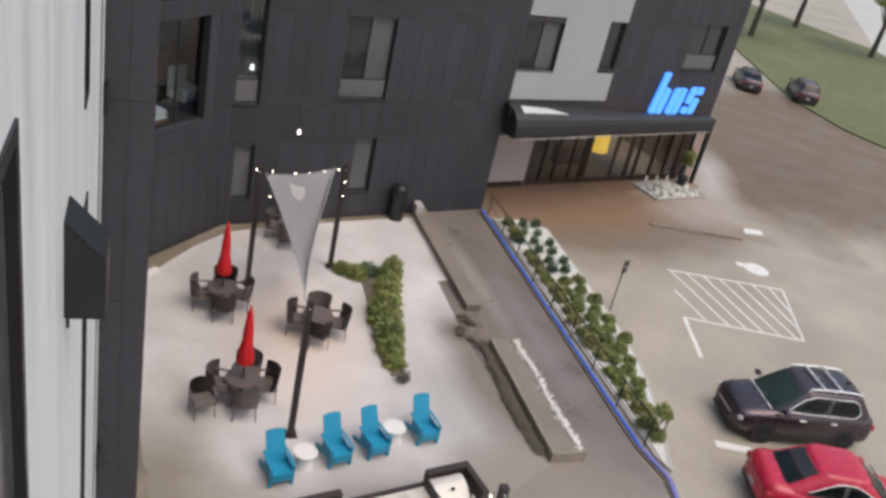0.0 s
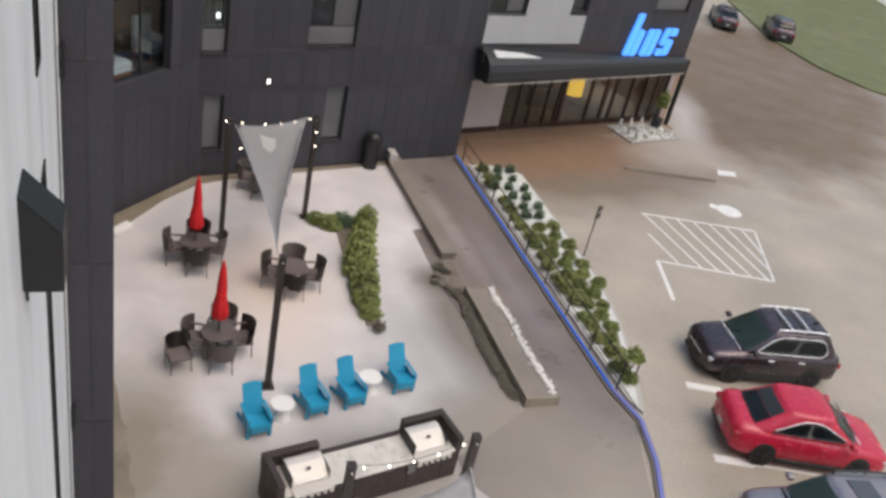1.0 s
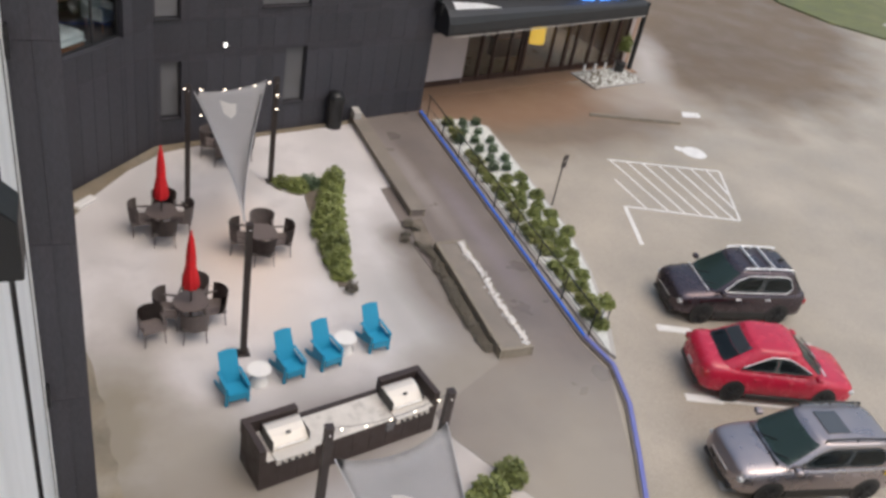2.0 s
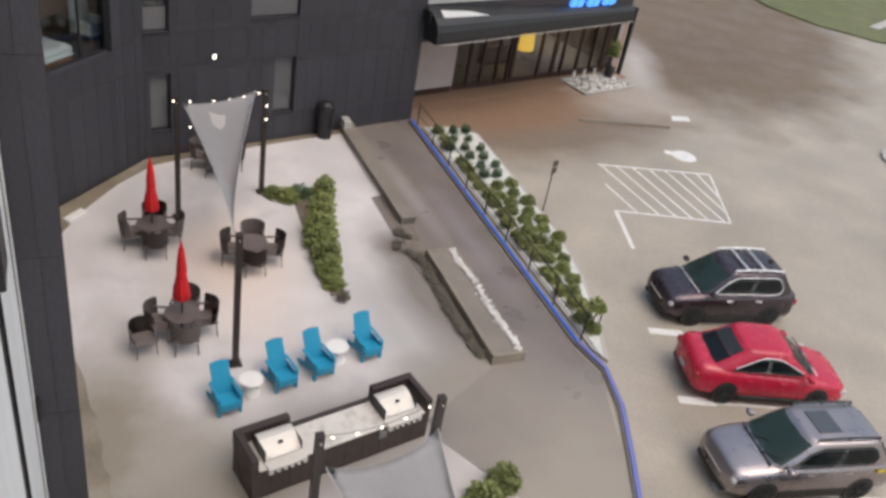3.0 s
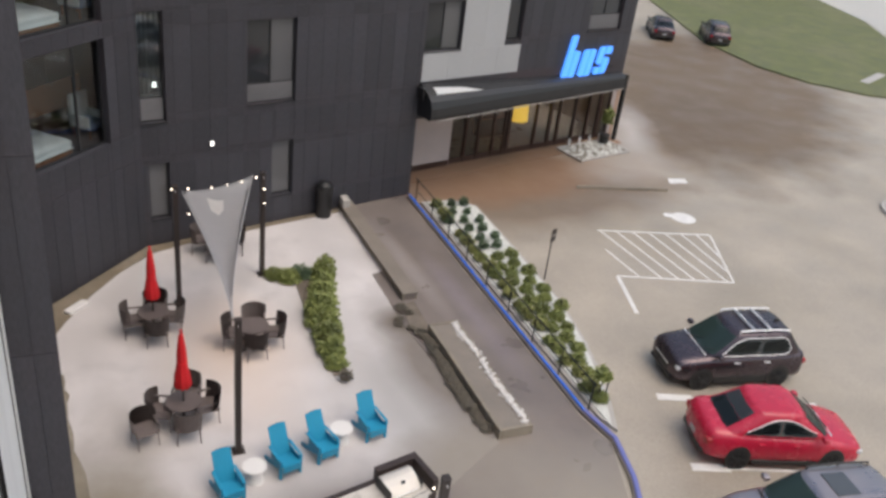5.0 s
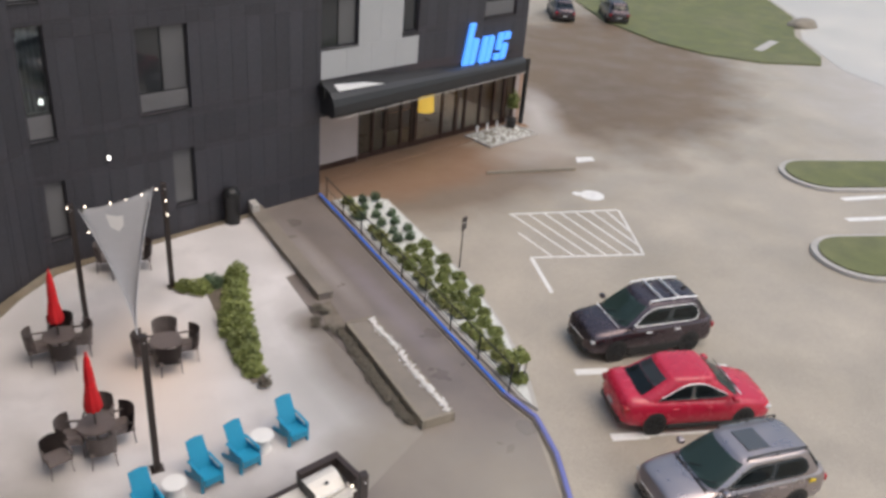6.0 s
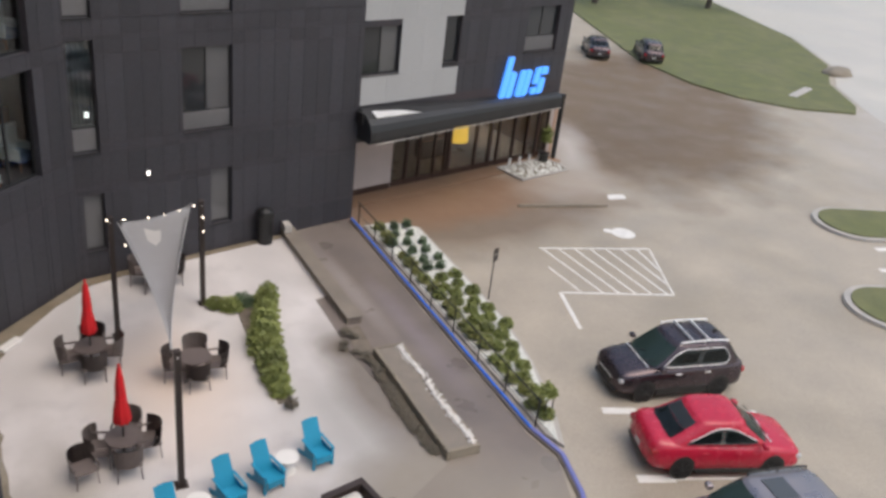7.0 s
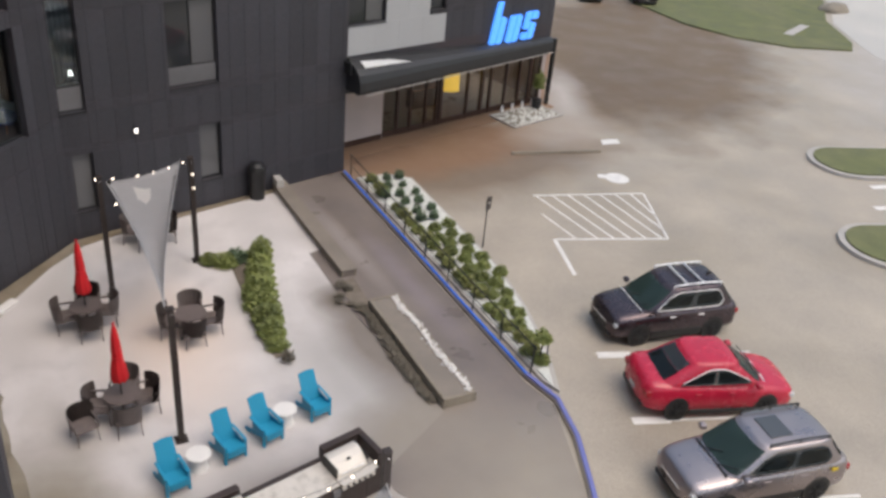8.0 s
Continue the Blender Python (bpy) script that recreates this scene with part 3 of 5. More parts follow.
def sign_shape(pts, r, slant=0.19):
    """A rounded flat shape standing off the wall, leaning to one side."""
    out = []
    n = len(pts)
    for k in range(n):
        p, a, b = Vector(pts[k]), Vector(pts[k - 1]), Vector(pts[(k + 1) % n])
        da, db = (a - p), (b - p)
        q = min(r[k], da.length * 0.48, db.length * 0.48)
        a, b = p + da.normalized() * q, p + db.normalized() * q
        for f in (0.0, 0.25, 0.5, 0.75, 1.0) if q > 0.02 else (0.5,):
            out.append(a.lerp(p, f).lerp(p.lerp(b, f), f))
    bm = bmesh.new()
    front = [bm.verts.new((p.x + slant * (p.y - 4.45), -0.17, p.y)) for p in out]
    back = [bm.verts.new((p.x + slant * (p.y - 4.45), -0.05, p.y)) for p in out]
    bm.faces.new(front)
    bm.faces.new(back[::-1])
    for k in range(len(out)):
        j = (k + 1) % len(out)
        bm.faces.new((front[k], back[k], back[j], front[j]))
    return part("letter_shape", bm, SIGN_BLUE, sg)


def bar_shape(u, w, z0, z1, left, right):
    sign_shape([(u, z0), (u + w, z0), (u + w, z1), (u, z1)], [left, right, right, left])


bar_shape(7.84, 0.34, 4.45, 6.38, 0.10, 0.0)
bar_shape(8.28, 0.36, 4.45, 5.66, 0.0, 0.26)
bar_shape(8.90, 0.33, 4.45, 5.68, 0.26, 0.0)
bar_shape(9.33, 0.33, 4.45, 5.68, 0.0, 0.26)
sign_shape([(9.93, 4.95), (10.25, 4.95), (10.25, 5.74), (9.93, 5.74)], [0.1, 0.0, 0.0, 0.26])
sign_shape([(9.90, 4.47), (10.25, 4.47), (10.25, 4.78), (9.90, 4.78)], [0.12, 0.0, 0.0, 0.03])
sign_shape([(10.35, 4.47), (10.70, 4.47), (10.70, 5.22), (10.35, 5.22)], [0.0, 0.26, 0.12, 0.0])
sign_shape([(10.35, 5.40), (10.74, 5.40), (10.74, 5.74), (10.35, 5.74)], [0.0, 0.03, 0.12, 0.0])
part("rail", boxed((8.0, -0.05, 4.7), (11.4, -0.02, 4.78)), BLACK, sg)

# ---- angled wall with hotel-room windows ----
CW = [(-4.5, -1.36, 4.35, 7.75), (-4.5, -1.36, 8.25, 11.5)]
ang = part("wall_angled", walled(-4.64, 0.0, -0.2, 13, 0.35, CW), CLADDING)
ang.matrix_world = CHA
tagged(ang, "charcoal angled wall with wide hotel-room windows", "wall", kind="structure")
for k, (u0, u1, z0, z1) in enumerate(CW):
    wt = thing("window_%d" % (11 + k), "wide hotel-room window with a bed behind it", "window", CHA, kind="structure")
    w, d = 0.06, 0.2
    part("window_frame", box(box(box(box(bmesh.new(), (u0, d, z0), (u1, d + 0.08, z0 + w)), (u0, d, z1 - w), (u1, d + 0.08, z1)),
                                 (u0, d, z0 + w), (u0 + w, d + 0.08, z1 - w)), (u1 - w, d, z0 + w), (u1, d + 0.08, z1 - w)), FRAME, wt)
    m = u0 + 2.05
    part("mullion", boxed((m - 0.03, d + 0.004, z0 + w), (m + 0.03, d + 0.076, z1 - w)), FRAME, wt)
    for a_, b_ in ((u0 + w, m - 0.03), (m + 0.03, u1 - w)):
        g = part("pane", boxed((a_, d + 0.03, z0 + w), (b_, d + 0.042, z1 - w)), CLEAR, wt)
        g.visible_shadow = False
    # the room behind; its dimness is put into near-black surfaces
    zf, zc = z0 - 0.12, z1 + 0.12
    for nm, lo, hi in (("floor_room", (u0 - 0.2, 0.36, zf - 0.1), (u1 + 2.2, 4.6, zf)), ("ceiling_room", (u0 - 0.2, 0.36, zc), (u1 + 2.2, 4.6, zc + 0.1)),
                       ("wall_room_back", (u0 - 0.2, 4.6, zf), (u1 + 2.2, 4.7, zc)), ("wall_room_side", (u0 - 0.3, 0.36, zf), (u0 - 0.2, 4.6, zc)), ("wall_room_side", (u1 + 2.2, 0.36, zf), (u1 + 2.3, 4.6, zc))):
        q = part(nm, boxed(lo, hi), ROOM_DIM)
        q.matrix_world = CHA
        tagged(q, "near-black plain surface of a hotel room, its dimness in the colour", "wall", kind="structure")
    bed = thing("bed", "hotel bed with rumpled white linen by the window", "bed", CHA @ pose(u0 + 0.95, 0.5, zf))
    part("bed_base", boxed((-1.0, 0.0, 0.0), (1.05, 1.75, 0.28), bevel=0.02), WOOD_ORANGE, bed)
    part("mattress", boxed((-1.0, -0.02, 0.285), (1.07, 1.75, 0.50), bevel=0.06), LINEN, bed)
    bm = bmesh.new()
    grid = []
    for a_ in range(17):
        row = []
        for c_ in range(15):
            x, y = -1.02 + a_ * 0.1325, -0.06 + c_ * 0.13
            z = 0.53 + 0.05 * noise.noise(Vector((x * 2.3, y * 2.9, k * 5))) + 0.03 * noise.noise(Vector((x * 6, y * 7, 3)))
            if c_ == 0 or a_ == 16:
                z = 0.24
            row.append(bm.verts.new((x, y, z)))
        grid.append(row)
    for a_ in range(16):
        for c_ in range(14):
            bm.faces.new((grid[a_][c_], grid[a_][c_ + 1], grid[a_ + 1][c_ + 1], grid[a_ + 1][c_]))
    part("duvet", bm, LINEN, bed, "rumpled white duvet", smooth=True)
    for q in (-0.5, 0.5):
        part("pillow", boxed((q - 0.36, 1.30, 0.55), (q + 0.36, 1.72, 0.72), bevel=0.08), LINEN, bed)
    cons = thing("headboard_panel", "orange-brown wooden wall panel with a dark bench", "wall panel", CHA @ pose(-1.3, 2.5, zf))
    part("board", boxed((-1.1, 0.0, 0.55), (1.5, 0.08, 1.5), bevel=0.015), WOOD_ORANGE, cons)
    part("bench", boxed((-1.1, -0.45, 0.0), (1.5, 0.08, 0.5), bevel=0.02), BROWN_FRAME, cons)
    ch = thing("armchair", "white and blue-grey armchair beside the bed", "armchair", CHA @ pose(u1 + 0.42, 0.85, zf) @ Matrix.Scale(1.2, 4))
    part("seat", boxed((-0.3, 0.0, 0.25), (0.3, 0.6, 0.45), bevel=0.05), CHAIR_BLUE, ch, "blue-grey seat cushion")
    part("backrest", boxed((-0.32, 0.55, 0.25), (0.32, 0.7, 1.15), bevel=0.06), LINEN, ch)
    for q in (-0.34, 0.26):
        part("armrest", boxed((q, 0.0, 0.3), (q + 0.08, 0.6, 0.65), bevel=0.03), LINEN, ch)
    for q, r in ((-0.25, 0.05), (0.25, 0.05), (-0.25, 0.6), (0.25, 0.6)):
        part("leg", rod(bmesh.new(), (q, r, 0), (q, r, 0.26), 0.02, n=8), WOOD_ORANGE, ch)

# ---- wing wall beside the camera ----
EDGE = 12.5
wing = part("wall_wing", prism([(-0.72, 12.56), (-1.40, 24.86), (-1.86, 24.9), (-1.86, 12.56)], -0.2, 13), CLADDING)
tagged(wing, "charcoal-clad far part of the wing wall", "wall", kind="structure")
WO = [(1.6, 4.85, 8.4, 12.9), (9.45, 9.95, 2.2, 10.0), (9.45, 9.95, 11.2, 14.6)]
near = part("wall_wing_white", walled(-6, EDGE, -0.2, 24, 0.4, WO), WING_WHITE)
near.matrix_world = WINGF
tagged(near, "white vertical cladding of the near hotel wing", "wall", kind="structure")
for k, (u0, u1, z0, z1) in enumerate(WO):
    wt = thing("window_%d" % (13 + k), "black-framed window in the white wing wall", "window", WINGF, kind="structure")
    w, d = 0.10 if k == 0 else 0.05, -0.02
    part("window_frame", box(box(box(box(bmesh.new(), (u0, d, z0), (u1, d + 0.16, z0 + w)), (u0, d, z1 - w), (u1, d + 0.16, z1)),
                                 (u0, d, z0 + w), (u0 + w, d + 0.16, z1 - w)), (u1 - w, d, z0 + w), (u1, d + 0.16, z1 - w)), BLACK, wt)
    part("pane", boxed((u0 + w, 0.05, z0 + w), (u1 - w, 0.06, z1 - w)), BLIND, wt)


def hood(u, z, deep, high, long):
    """A black sloping-topped hood fixed to the wing wall."""
    th = thing("wall_hood", "black sloping metal hood on the white wall", "hood", WINGF @ pose(u, 0, z), group="wall hoods")
    bm = bmesh.new()
    pr = [(0.0, 0.0), (-deep, 0.0), (-deep, high * 0.62), (0.0, high)]
    aa = [bm.verts.new((0, v, zz)) for v, zz in pr]
    bb = [bm.verts.new((long, v, zz)) for v, zz in pr]
    bm.faces.new(aa)
    bm.faces.new(bb[::-1])
    for i in range(4):
        j = (i + 1) % 4
        bm.faces.new((aa[i], bb[i], bb[j], aa[j]))
    bmesh.ops.bevel(bm, geom=bm.edges[:], offset=0.012, segments=2, affect="EDGES")
    part("shell", bm, BLACK, th)
    part("conduit", rod(bmesh.new(), (0.05, -0.03, -0.12), (0.05, -0.03, 0.0), 0.015, n=8), BLACK, th)
    return th


hood(7.3, 10.0, 0.35, 1.0, 0.55)
for z in (10.0, 3.4):
    b_ = part("corner_vent", boxed((EDGE - 0.15, -0.09, z), (EDGE + 0.05, 0.03, z + 0.45), bevel=0.01), BLACK)
    b_.matrix_world = WINGF
    tagged(b_, "small black vent box at the wall corner", "vent", "wall vents")
trim = part("trim", boxed((EDGE - 0.30, -0.012, -0.1), (EDGE - 0.22, -0.001, 24)), FRAME)
trim.matrix_world = WINGF
tagged(trim, "thin dark trim down the white wall's edge", "trim", kind="structure")
trim2 = part("trim", boxed((EDGE - 0.20, -0.03, -0.1), (EDGE, -0.001, 24)), WING_WHITE)
trim2.matrix_world = WINGF
tagged(trim2, "thin white corner trim of the wing wall", "trim", kind="structure")
# roof slabs and rear walls that close the hotel
for nm, outline in (("roof_hotel", [(-1.45, 24.9), (1.79, 28.26), tuple(fac(12.2, 0))[:2], tuple(fac(12.2, 12))[:2], tuple(fac(-20, 12))[:2], (-12, 24.4)]),):
    q = part(nm, prism(outline, 13.0, 13.3), ROOF)
    tagged(q, "flat dark roof of the hotel block", "roof", kind="structure")
q = part("wall_end", boxed((12.2, 0.36, 3.4), (12.5, 12, 13)), CLADDING)
q.matrix_world = FAC
tagged(q, "charcoal end wall of the hotel block", "wall", kind="structure")
q = part("roof_wing", boxed((-12, -6, 24.0), (WING_X, 24.4, 24.3)), ROOF)
tagged(q, "flat dark roof of the wing", "roof", kind="structure")


# ---- parking lot ----
def stripe(parent, a, b, w=0.11, z=-0.013):
    """A painted line from a to b, lying on the ground."""
    a, b = Vector((*a, 0)), Vector((*b, 0))
    d = (b - a).normalized()
    n = Vector((-d.y, d.x, 0)) * w / 2
    bm = bmesh.new()
    low = [bm.verts.new((p.x, p.y, z - 0.004)) for p in (a - n, b - n, b + n, a + n)]
    top = [bm.verts.new((p.x, p.y, z)) for p in (a - n, b - n, b + n, a + n)]
    bm.faces.new(top)
    bm.faces.new(low[::-1])
    for i in range(4):
        j = (i + 1) % 4
        bm.faces.new((low[i], low[j], top[j], top[i]))
    return part("painted_line", bm, PAINT, parent)


marks = thing("parking_markings", "worn white painted lines of the parking bays", "road marking", kind="structure")
HFL, HFR, HNL, HNR = Vector((19.55, 26.40)), Vector((24.42, 25.1)), Vector((18.27, 22.85)), Vector((22.7, 21.42))
stripe(marks, HFL, HFR)
stripe(marks, HNL, HNR)
stripe(marks, HFR, HNR, 0.09)
for k in range(7):
    f = k / 7
    a = HFL.lerp(HFR, f + 0.02)
    b = HNL.lerp(HNR, min(1.0, f + 0.38))
    if f + 0.38 > 1.0:
        b = HNR.lerp(HFR, (f + 0.38 - 1.0) / 0.5)
    stripe(marks, a, b, 0.09)
stripe(marks, HFL.lerp(HNL, 0.45), HNL.lerp(HNR, 0.19), 0.09)
bay, fwd = Vector((0.947, -0.322)), Vector((-0.30, -0.954))
stripe(marks, HNL, HNL + fwd * 2.6, 0.16)
for p in ((15.55, 16.05), (14.65, 13.15), (13.65, 10.2)):
    p = Vector(p)
    stripe(marks, p - bay * 0.2, p + bay * 4.9, 0.11)
    stripe(marks, p - bay * 0.2, p + bay * 0.9, 0.30, -0.011)
for a, b in (((31.7, 19.4), (35.6, 18.15)), ((35.7, 22.25), (39.9, 21.3)), ((33.9, 20.6), (37.8, 19.5))):
    stripe(marks, a, b, 0.35)
sym = part("painted_symbol", bmesh.new(), PAINT, marks, "white painted bay symbol, worn")
bm = bmesh.new()
bmesh.ops.create_circle(bm, cap_ends=True, segments=20, radius=0.55, matrix=Matrix.Translation((24.25, 26.75, -0.012)))
bmesh.ops.create_circle(bm, cap_ends=True, segments=14, radius=0.22, matrix=Matrix.Translation((23.7, 27.15, -0.011)))
bm.to_mesh(sym.data)
bm.free()
wm = part("painted_patch", prism([(26.0, 30.2), (27.0, 30.1), (27.2, 30.6), (26.3, 30.75)], -0.016, -0.011), PAINT, marks)


def island(cx, cy, deg, half, wide, name, label):
    """A kerbed lawn island with rounded ends."""
    th = thing(name, label, "island", pose(cx, cy, 0, 0, 0, deg), kind="structure")

    def ring(r, n=14):
        out = []
        for k in range(n + 1):
            a = math.pi / 2 + math.pi * k / n
            out.append((-half + r + r * math.cos(a) - (r - wide), r * math.sin(a)))
        for k in range(n + 1):
            a = -math.pi / 2 + math.pi * k / n
            out.append((half - r + r * math.cos(a) + (r - wide), r * math.sin(a)))
        return out
    part("kerb", prism(ring(wide), -0.2, 0.13), KERB, th, "pale concrete kerb")
    part("lawn", prism(ring(wide - 0.28), 0.13, 0.20), GRASS, th, "wet green lawn")
    return th


island(41.3, 23.1, -19, 6.6, 1.9, "planted_island", "kerbed island of wet green lawn in the car park")
island(35.3, 16.3, -19, 6.4, 1.9, "planted_island", "kerbed island of wet green lawn in the car park")

# far lawn and pale road
lawn = part("far_lawn", prism([(47.0, 54.5), (46.9, 48.0), (48.3, 44.2), (51.0, 41.3), (55.3, 39.6), (57.0, 41.0), (60.5, 46.5), (66.5, 52.0), (72.5, 62.0), (78, 80), (72, 104), (58, 88), (52, 70)], -0.1, 0.10), GRASS)
tagged(lawn, "broad wet green lawn beyond the car park", "lawn", kind="structure")
lawn_path = part("lawn_kerb", prism([(53.5, 43.6), (57.3, 45.4), (57.0, 46.0), (53.2, 44.2)], 0.0, 0.115), KERB)
tagged(lawn_path, "worn pale patch in the lawn", "path", kind="structure")
road = part("road", prism([(55.0, 30.0), (56.0, 38.0), (57.4, 40.6), (60.9, 46.1), (66.9, 51.6), (72.9, 61.7), (78.4, 80), (150, 180), (260, 180), (160, 60), (100, 20), (70, 0), (50, 10)], -0.2, -0.008), PALE_ROAD)
tagged(road, "pale rain-covered road beyond the lawn", "road", kind="structure")
road2 = part("road_far", prism([(58, 89), (72, 105), (100, 150), (140, 260), (60, 260), (30, 120)], -0.2, -0.006), PALE_ROAD)
tagged(road2, "pale wet street far behind the lawn", "road", kind="structure")
far_road = part("carriageway", prism([(79, 40), (110, 75), (150, 118), (300, 240), (330, 180), (150, 70), (90, 20)], -0.1, 0.0), ASPHALT)
tagged(far_road, "grey wet carriageway in the distance", "road", kind="structure")

# ---- rail, ramp walls, planting beds ----
RUN = [(12.72, 30.75), (12.70, 23.3), (12.68, 16.0), (12.92, 14.7), (12.55, 13.2), (11.85, 11.6), (11.2, 10.2), (10.85, 8.0)]
kb = thing("ramp_kerb", "low kerb with a blue light strip along the ramp", "kerb", kind="structure")
for k in range(len(RUN) - 1):
    a, b = Vector(RUN[k]), Vector(RUN[k + 1])
    part("kerb_stone", bar(bmesh.new(), (*a, 0.0), (*b, 0.0), 0.22, 0.14), RAMP, kb)
    wide = 0.07 if k < 2 else 0.12
    part("light_strip", bar(bmesh.new(), (*a, 0.105), (*b, 0.105), wide, 0.05), BLUE_LED if k < 2 else BLUE_RAIL, kb, "blue glowing strip" if k < 2 else "violet-blue painted strip")
hr = thing("handrail", "slim black steel handrail beside the ramp", "railing")
for k in range(9):
    y = 30.3 - k * 1.78
    part("post", rod(bmesh.new(), (12.86, y, 0.0), (12.86, y, 0.98), 0.022, n=8), BLACK, hr)
part("top_rail", rod(bmesh.new(), (12.86, 30.45, 0.98), (12.86, 15.95, 0.98), 0.024, n=8), BLACK, hr)
part("mid_rail", rod(bmesh.new(), (12.86, 30.4, 0.5), (12.86, 16.0, 0.5), 0.014, n=8), BLACK, hr)

# ramp wall (far) and stone planter (near), each of single stones
sw = thing("ramp_wall", "low brown stone wall between patio and ramp", "wall", pose(9.58, 22.9, 0, 0, 0, 1.2), kind="structure")
pl = thing("stone_planter", "long stone planter with white pebbles along its edge", "planter", pose(9.72, 15.6, 0))
rng = random.Random(5)


def stones(parent, x0, x1, y0, y1, z1, rows, along="y", name="stone", size=0.5):
    """Courses of rough blocks round a core, each block an object sharing one of a few meshes."""
    meshes = []
    for k in range(5):
        me = bpy.data.meshes.new(name)
        bm = boxed((-0.5, -0.5, -0.5), (0.5, 0.5, 0.5))
        for v in bm.verts:
            v.co += Vector((rng.uniform(-0.02, 0.02), rng.uniform(-0.04, 0.04), rng.uniform(-0.03, 0.03)))
        bm.to_mesh(me)
        bm.free()
        me.materials.append(STONE)
        meshes.append(me)
    h = z1 / rows
    for r in range(rows):
        y = y0 - (size / 2 if r % 2 else 0)
        while y < y1:
            a, b = max(y, y0), min(y + size, y1)
            y += size
            if b - a < 0.08:
                continue
            o = new(name, rng.choice(meshes))
            o.parent = parent
            o.location = ((x0 + x1) / 2 + rng.uniform(-0.006, 0.006), (a + b) / 2, h * (r + 0.5))
            o.scale = (x1 - x0, b - a - 0.012, h - 0.012)


part("core", boxed((0.06, 0.02, 0), (0.46, 7.28, 0.24)), RAMP, sw)
stones(sw, 0.0, 0.06, 0.0, 7.3, 0.24, 2)
stones(sw, 0.46, 0.52, 0.0, 7.3, 0.24, 2)
part("coping", boxed((-0.03, -0.02, 0.245), (0.55, 7.32, 0.29), bevel=0.012), COPING, sw, "smooth concrete coping")
cap = part("wall_end_block", boxed((9.42, 29.55, 0.295), (9.72, 30.1, 0.62), bevel=0.02), KERB)
tagged(cap, "pale concrete wall end by the facade", "wall", kind="structure")

part("core", boxed((0.08, 0.08, 0), (0.95, 5.27, 0.26)), SOIL, pl, "brown soil filling")
stones(pl, 0.0, 0.10, 0.0, 5.35, 0.32, 2)
stones(pl, 0.93, 1.03, 0.0, 5.35, 0.30, 2)
for y0, y1 in ((0.0, 0.10), (5.25, 5.35)):
    part("end_stone", boxed((0.10, y0, 0.0), (0.93, y1, 0.32), bevel=0.015), STONE, pl)
peb = bmesh.new()
for k in range(620):
    y, r = rng.uniform(0.12, 5.24), rng.uniform(0.015, 0.042)
    x = 0.86 + 0.05 * math.sin(y * 2.3) + rng.gauss(0, 0.055)
    z = 0.29 + rng.uniform(0.0, 0.05)
    bmesh.ops.create_icosphere(peb, subdivisions=1, radius=r, matrix=Matrix.Translation((x, y, z)) @ Matrix.Diagonal((1, rng.uniform(0.7, 1.5), 0.7, 1)))
q = part("edging", peb, WHITE_PLASTIC, pl, "white pebbles in a ragged row")
tagged(q, kind="stuff")
part("planting_soil", boxed((0.10, 0.10, 0.262), (0.93, 5.25, 0.285)), COPING, pl, "grey-brown gravel bed")
edge = []
for k in range(33):
    y = 22.6 - k * 0.21
    wide = 0.20 + 0.25 * max(0.0, 1 - abs(y - 21.4) / 1.2) + 0.14 * noise.noise(Vector((y * 1.9, 1.3, 0))) + 0.05 * noise.noise(Vector((y * 5.1, 4.3, 0)))
    edge.append((9.70 - wide, y))
mulch = part("mulch_bed", prism(edge + [(9.715, 15.9), (9.715, 21.0), (9.85, 21.05), (9.95, 22.8)], -0.05, 0.028), MULCH)
tagged(mulch, "dark wet mulch strip beside the stone planter", "planting bed", kind="structure")

# planted bed beyond the rail
bed_ = thing("gravel_bed", "white gravel bed with rows of shrubs beside the ramp", "planting bed", kind="structure")
OUT = [(12.98, 30.0), (14.4, 30.0), (15.25, 29.3), (15.2, 25.5), (15.05, 21.5), (14.6, 19.0), (13.9, 16.6), (13.2, 15.0), (12.98, 15.6)]
part("kerb", prism(OUT, -0.1, 0.08), KERB, bed_, "pale concrete edging")
part("gravel", prism([(x + (0.10 if x < 13.1 else -0.12), y + (-0.1 if y > 28 else 0.12 if y < 17 else 0)) for x, y in OUT], 0.08, 0.12), GRAVEL, bed_, "white gravel")


def leaves(bm, n, rx, ry, rz, size, seed, hollow=0.55):
    """Small leaf blades scattered through an uneven rounded volume."""
    rg = random.Random(seed)
    for _ in range(n):
        d = Vector((rg.gauss(0, 1), rg.gauss(0, 1), rg.gauss(0, 1))).normalized()
        k = hollow + (1 - hollow) * rg.random() ** 0.7
        bumpy = 0.82 + 0.30 * noise.noise(d * 1.9 + Vector((seed, 0, 0)))
        c = Vector((d.x * rx, d.y * ry, max(-0.05, d.z) * rz)) * k * bumpy
        m = Matrix.Translation(c + Vector((0, 0, 0.12))) @ Euler((rg.uniform(-1.0, 1.0), rg.uniform(-1.0, 1.0), rg.uniform(0, 6.28))).to_matrix().to_4x4()
        s = size * rg.uniform(0.6, 1.4)
        v = [bm.verts.new(m @ Vector(p)) for p in ((0, -s, 0), (s * 0.5, 0, s * 0.12), (0, s, 0), (-s * 0.5, 0, s * 0.12))]
        bm.faces.new(v)
    return bm


def shrub(mat, label, r, h, n, size, seed, group):
    th = thing("shrub", label, "shrub", group=group)
    part("foliage", leaves(bmesh.new(), n, r, r, h, size, seed), mat, th)
    part("stem", rod(bmesh.new(), (0, 0, 0), (0, 0, h * 0.5), 0.025, 0.012, n=6), BARK, th)
    return th


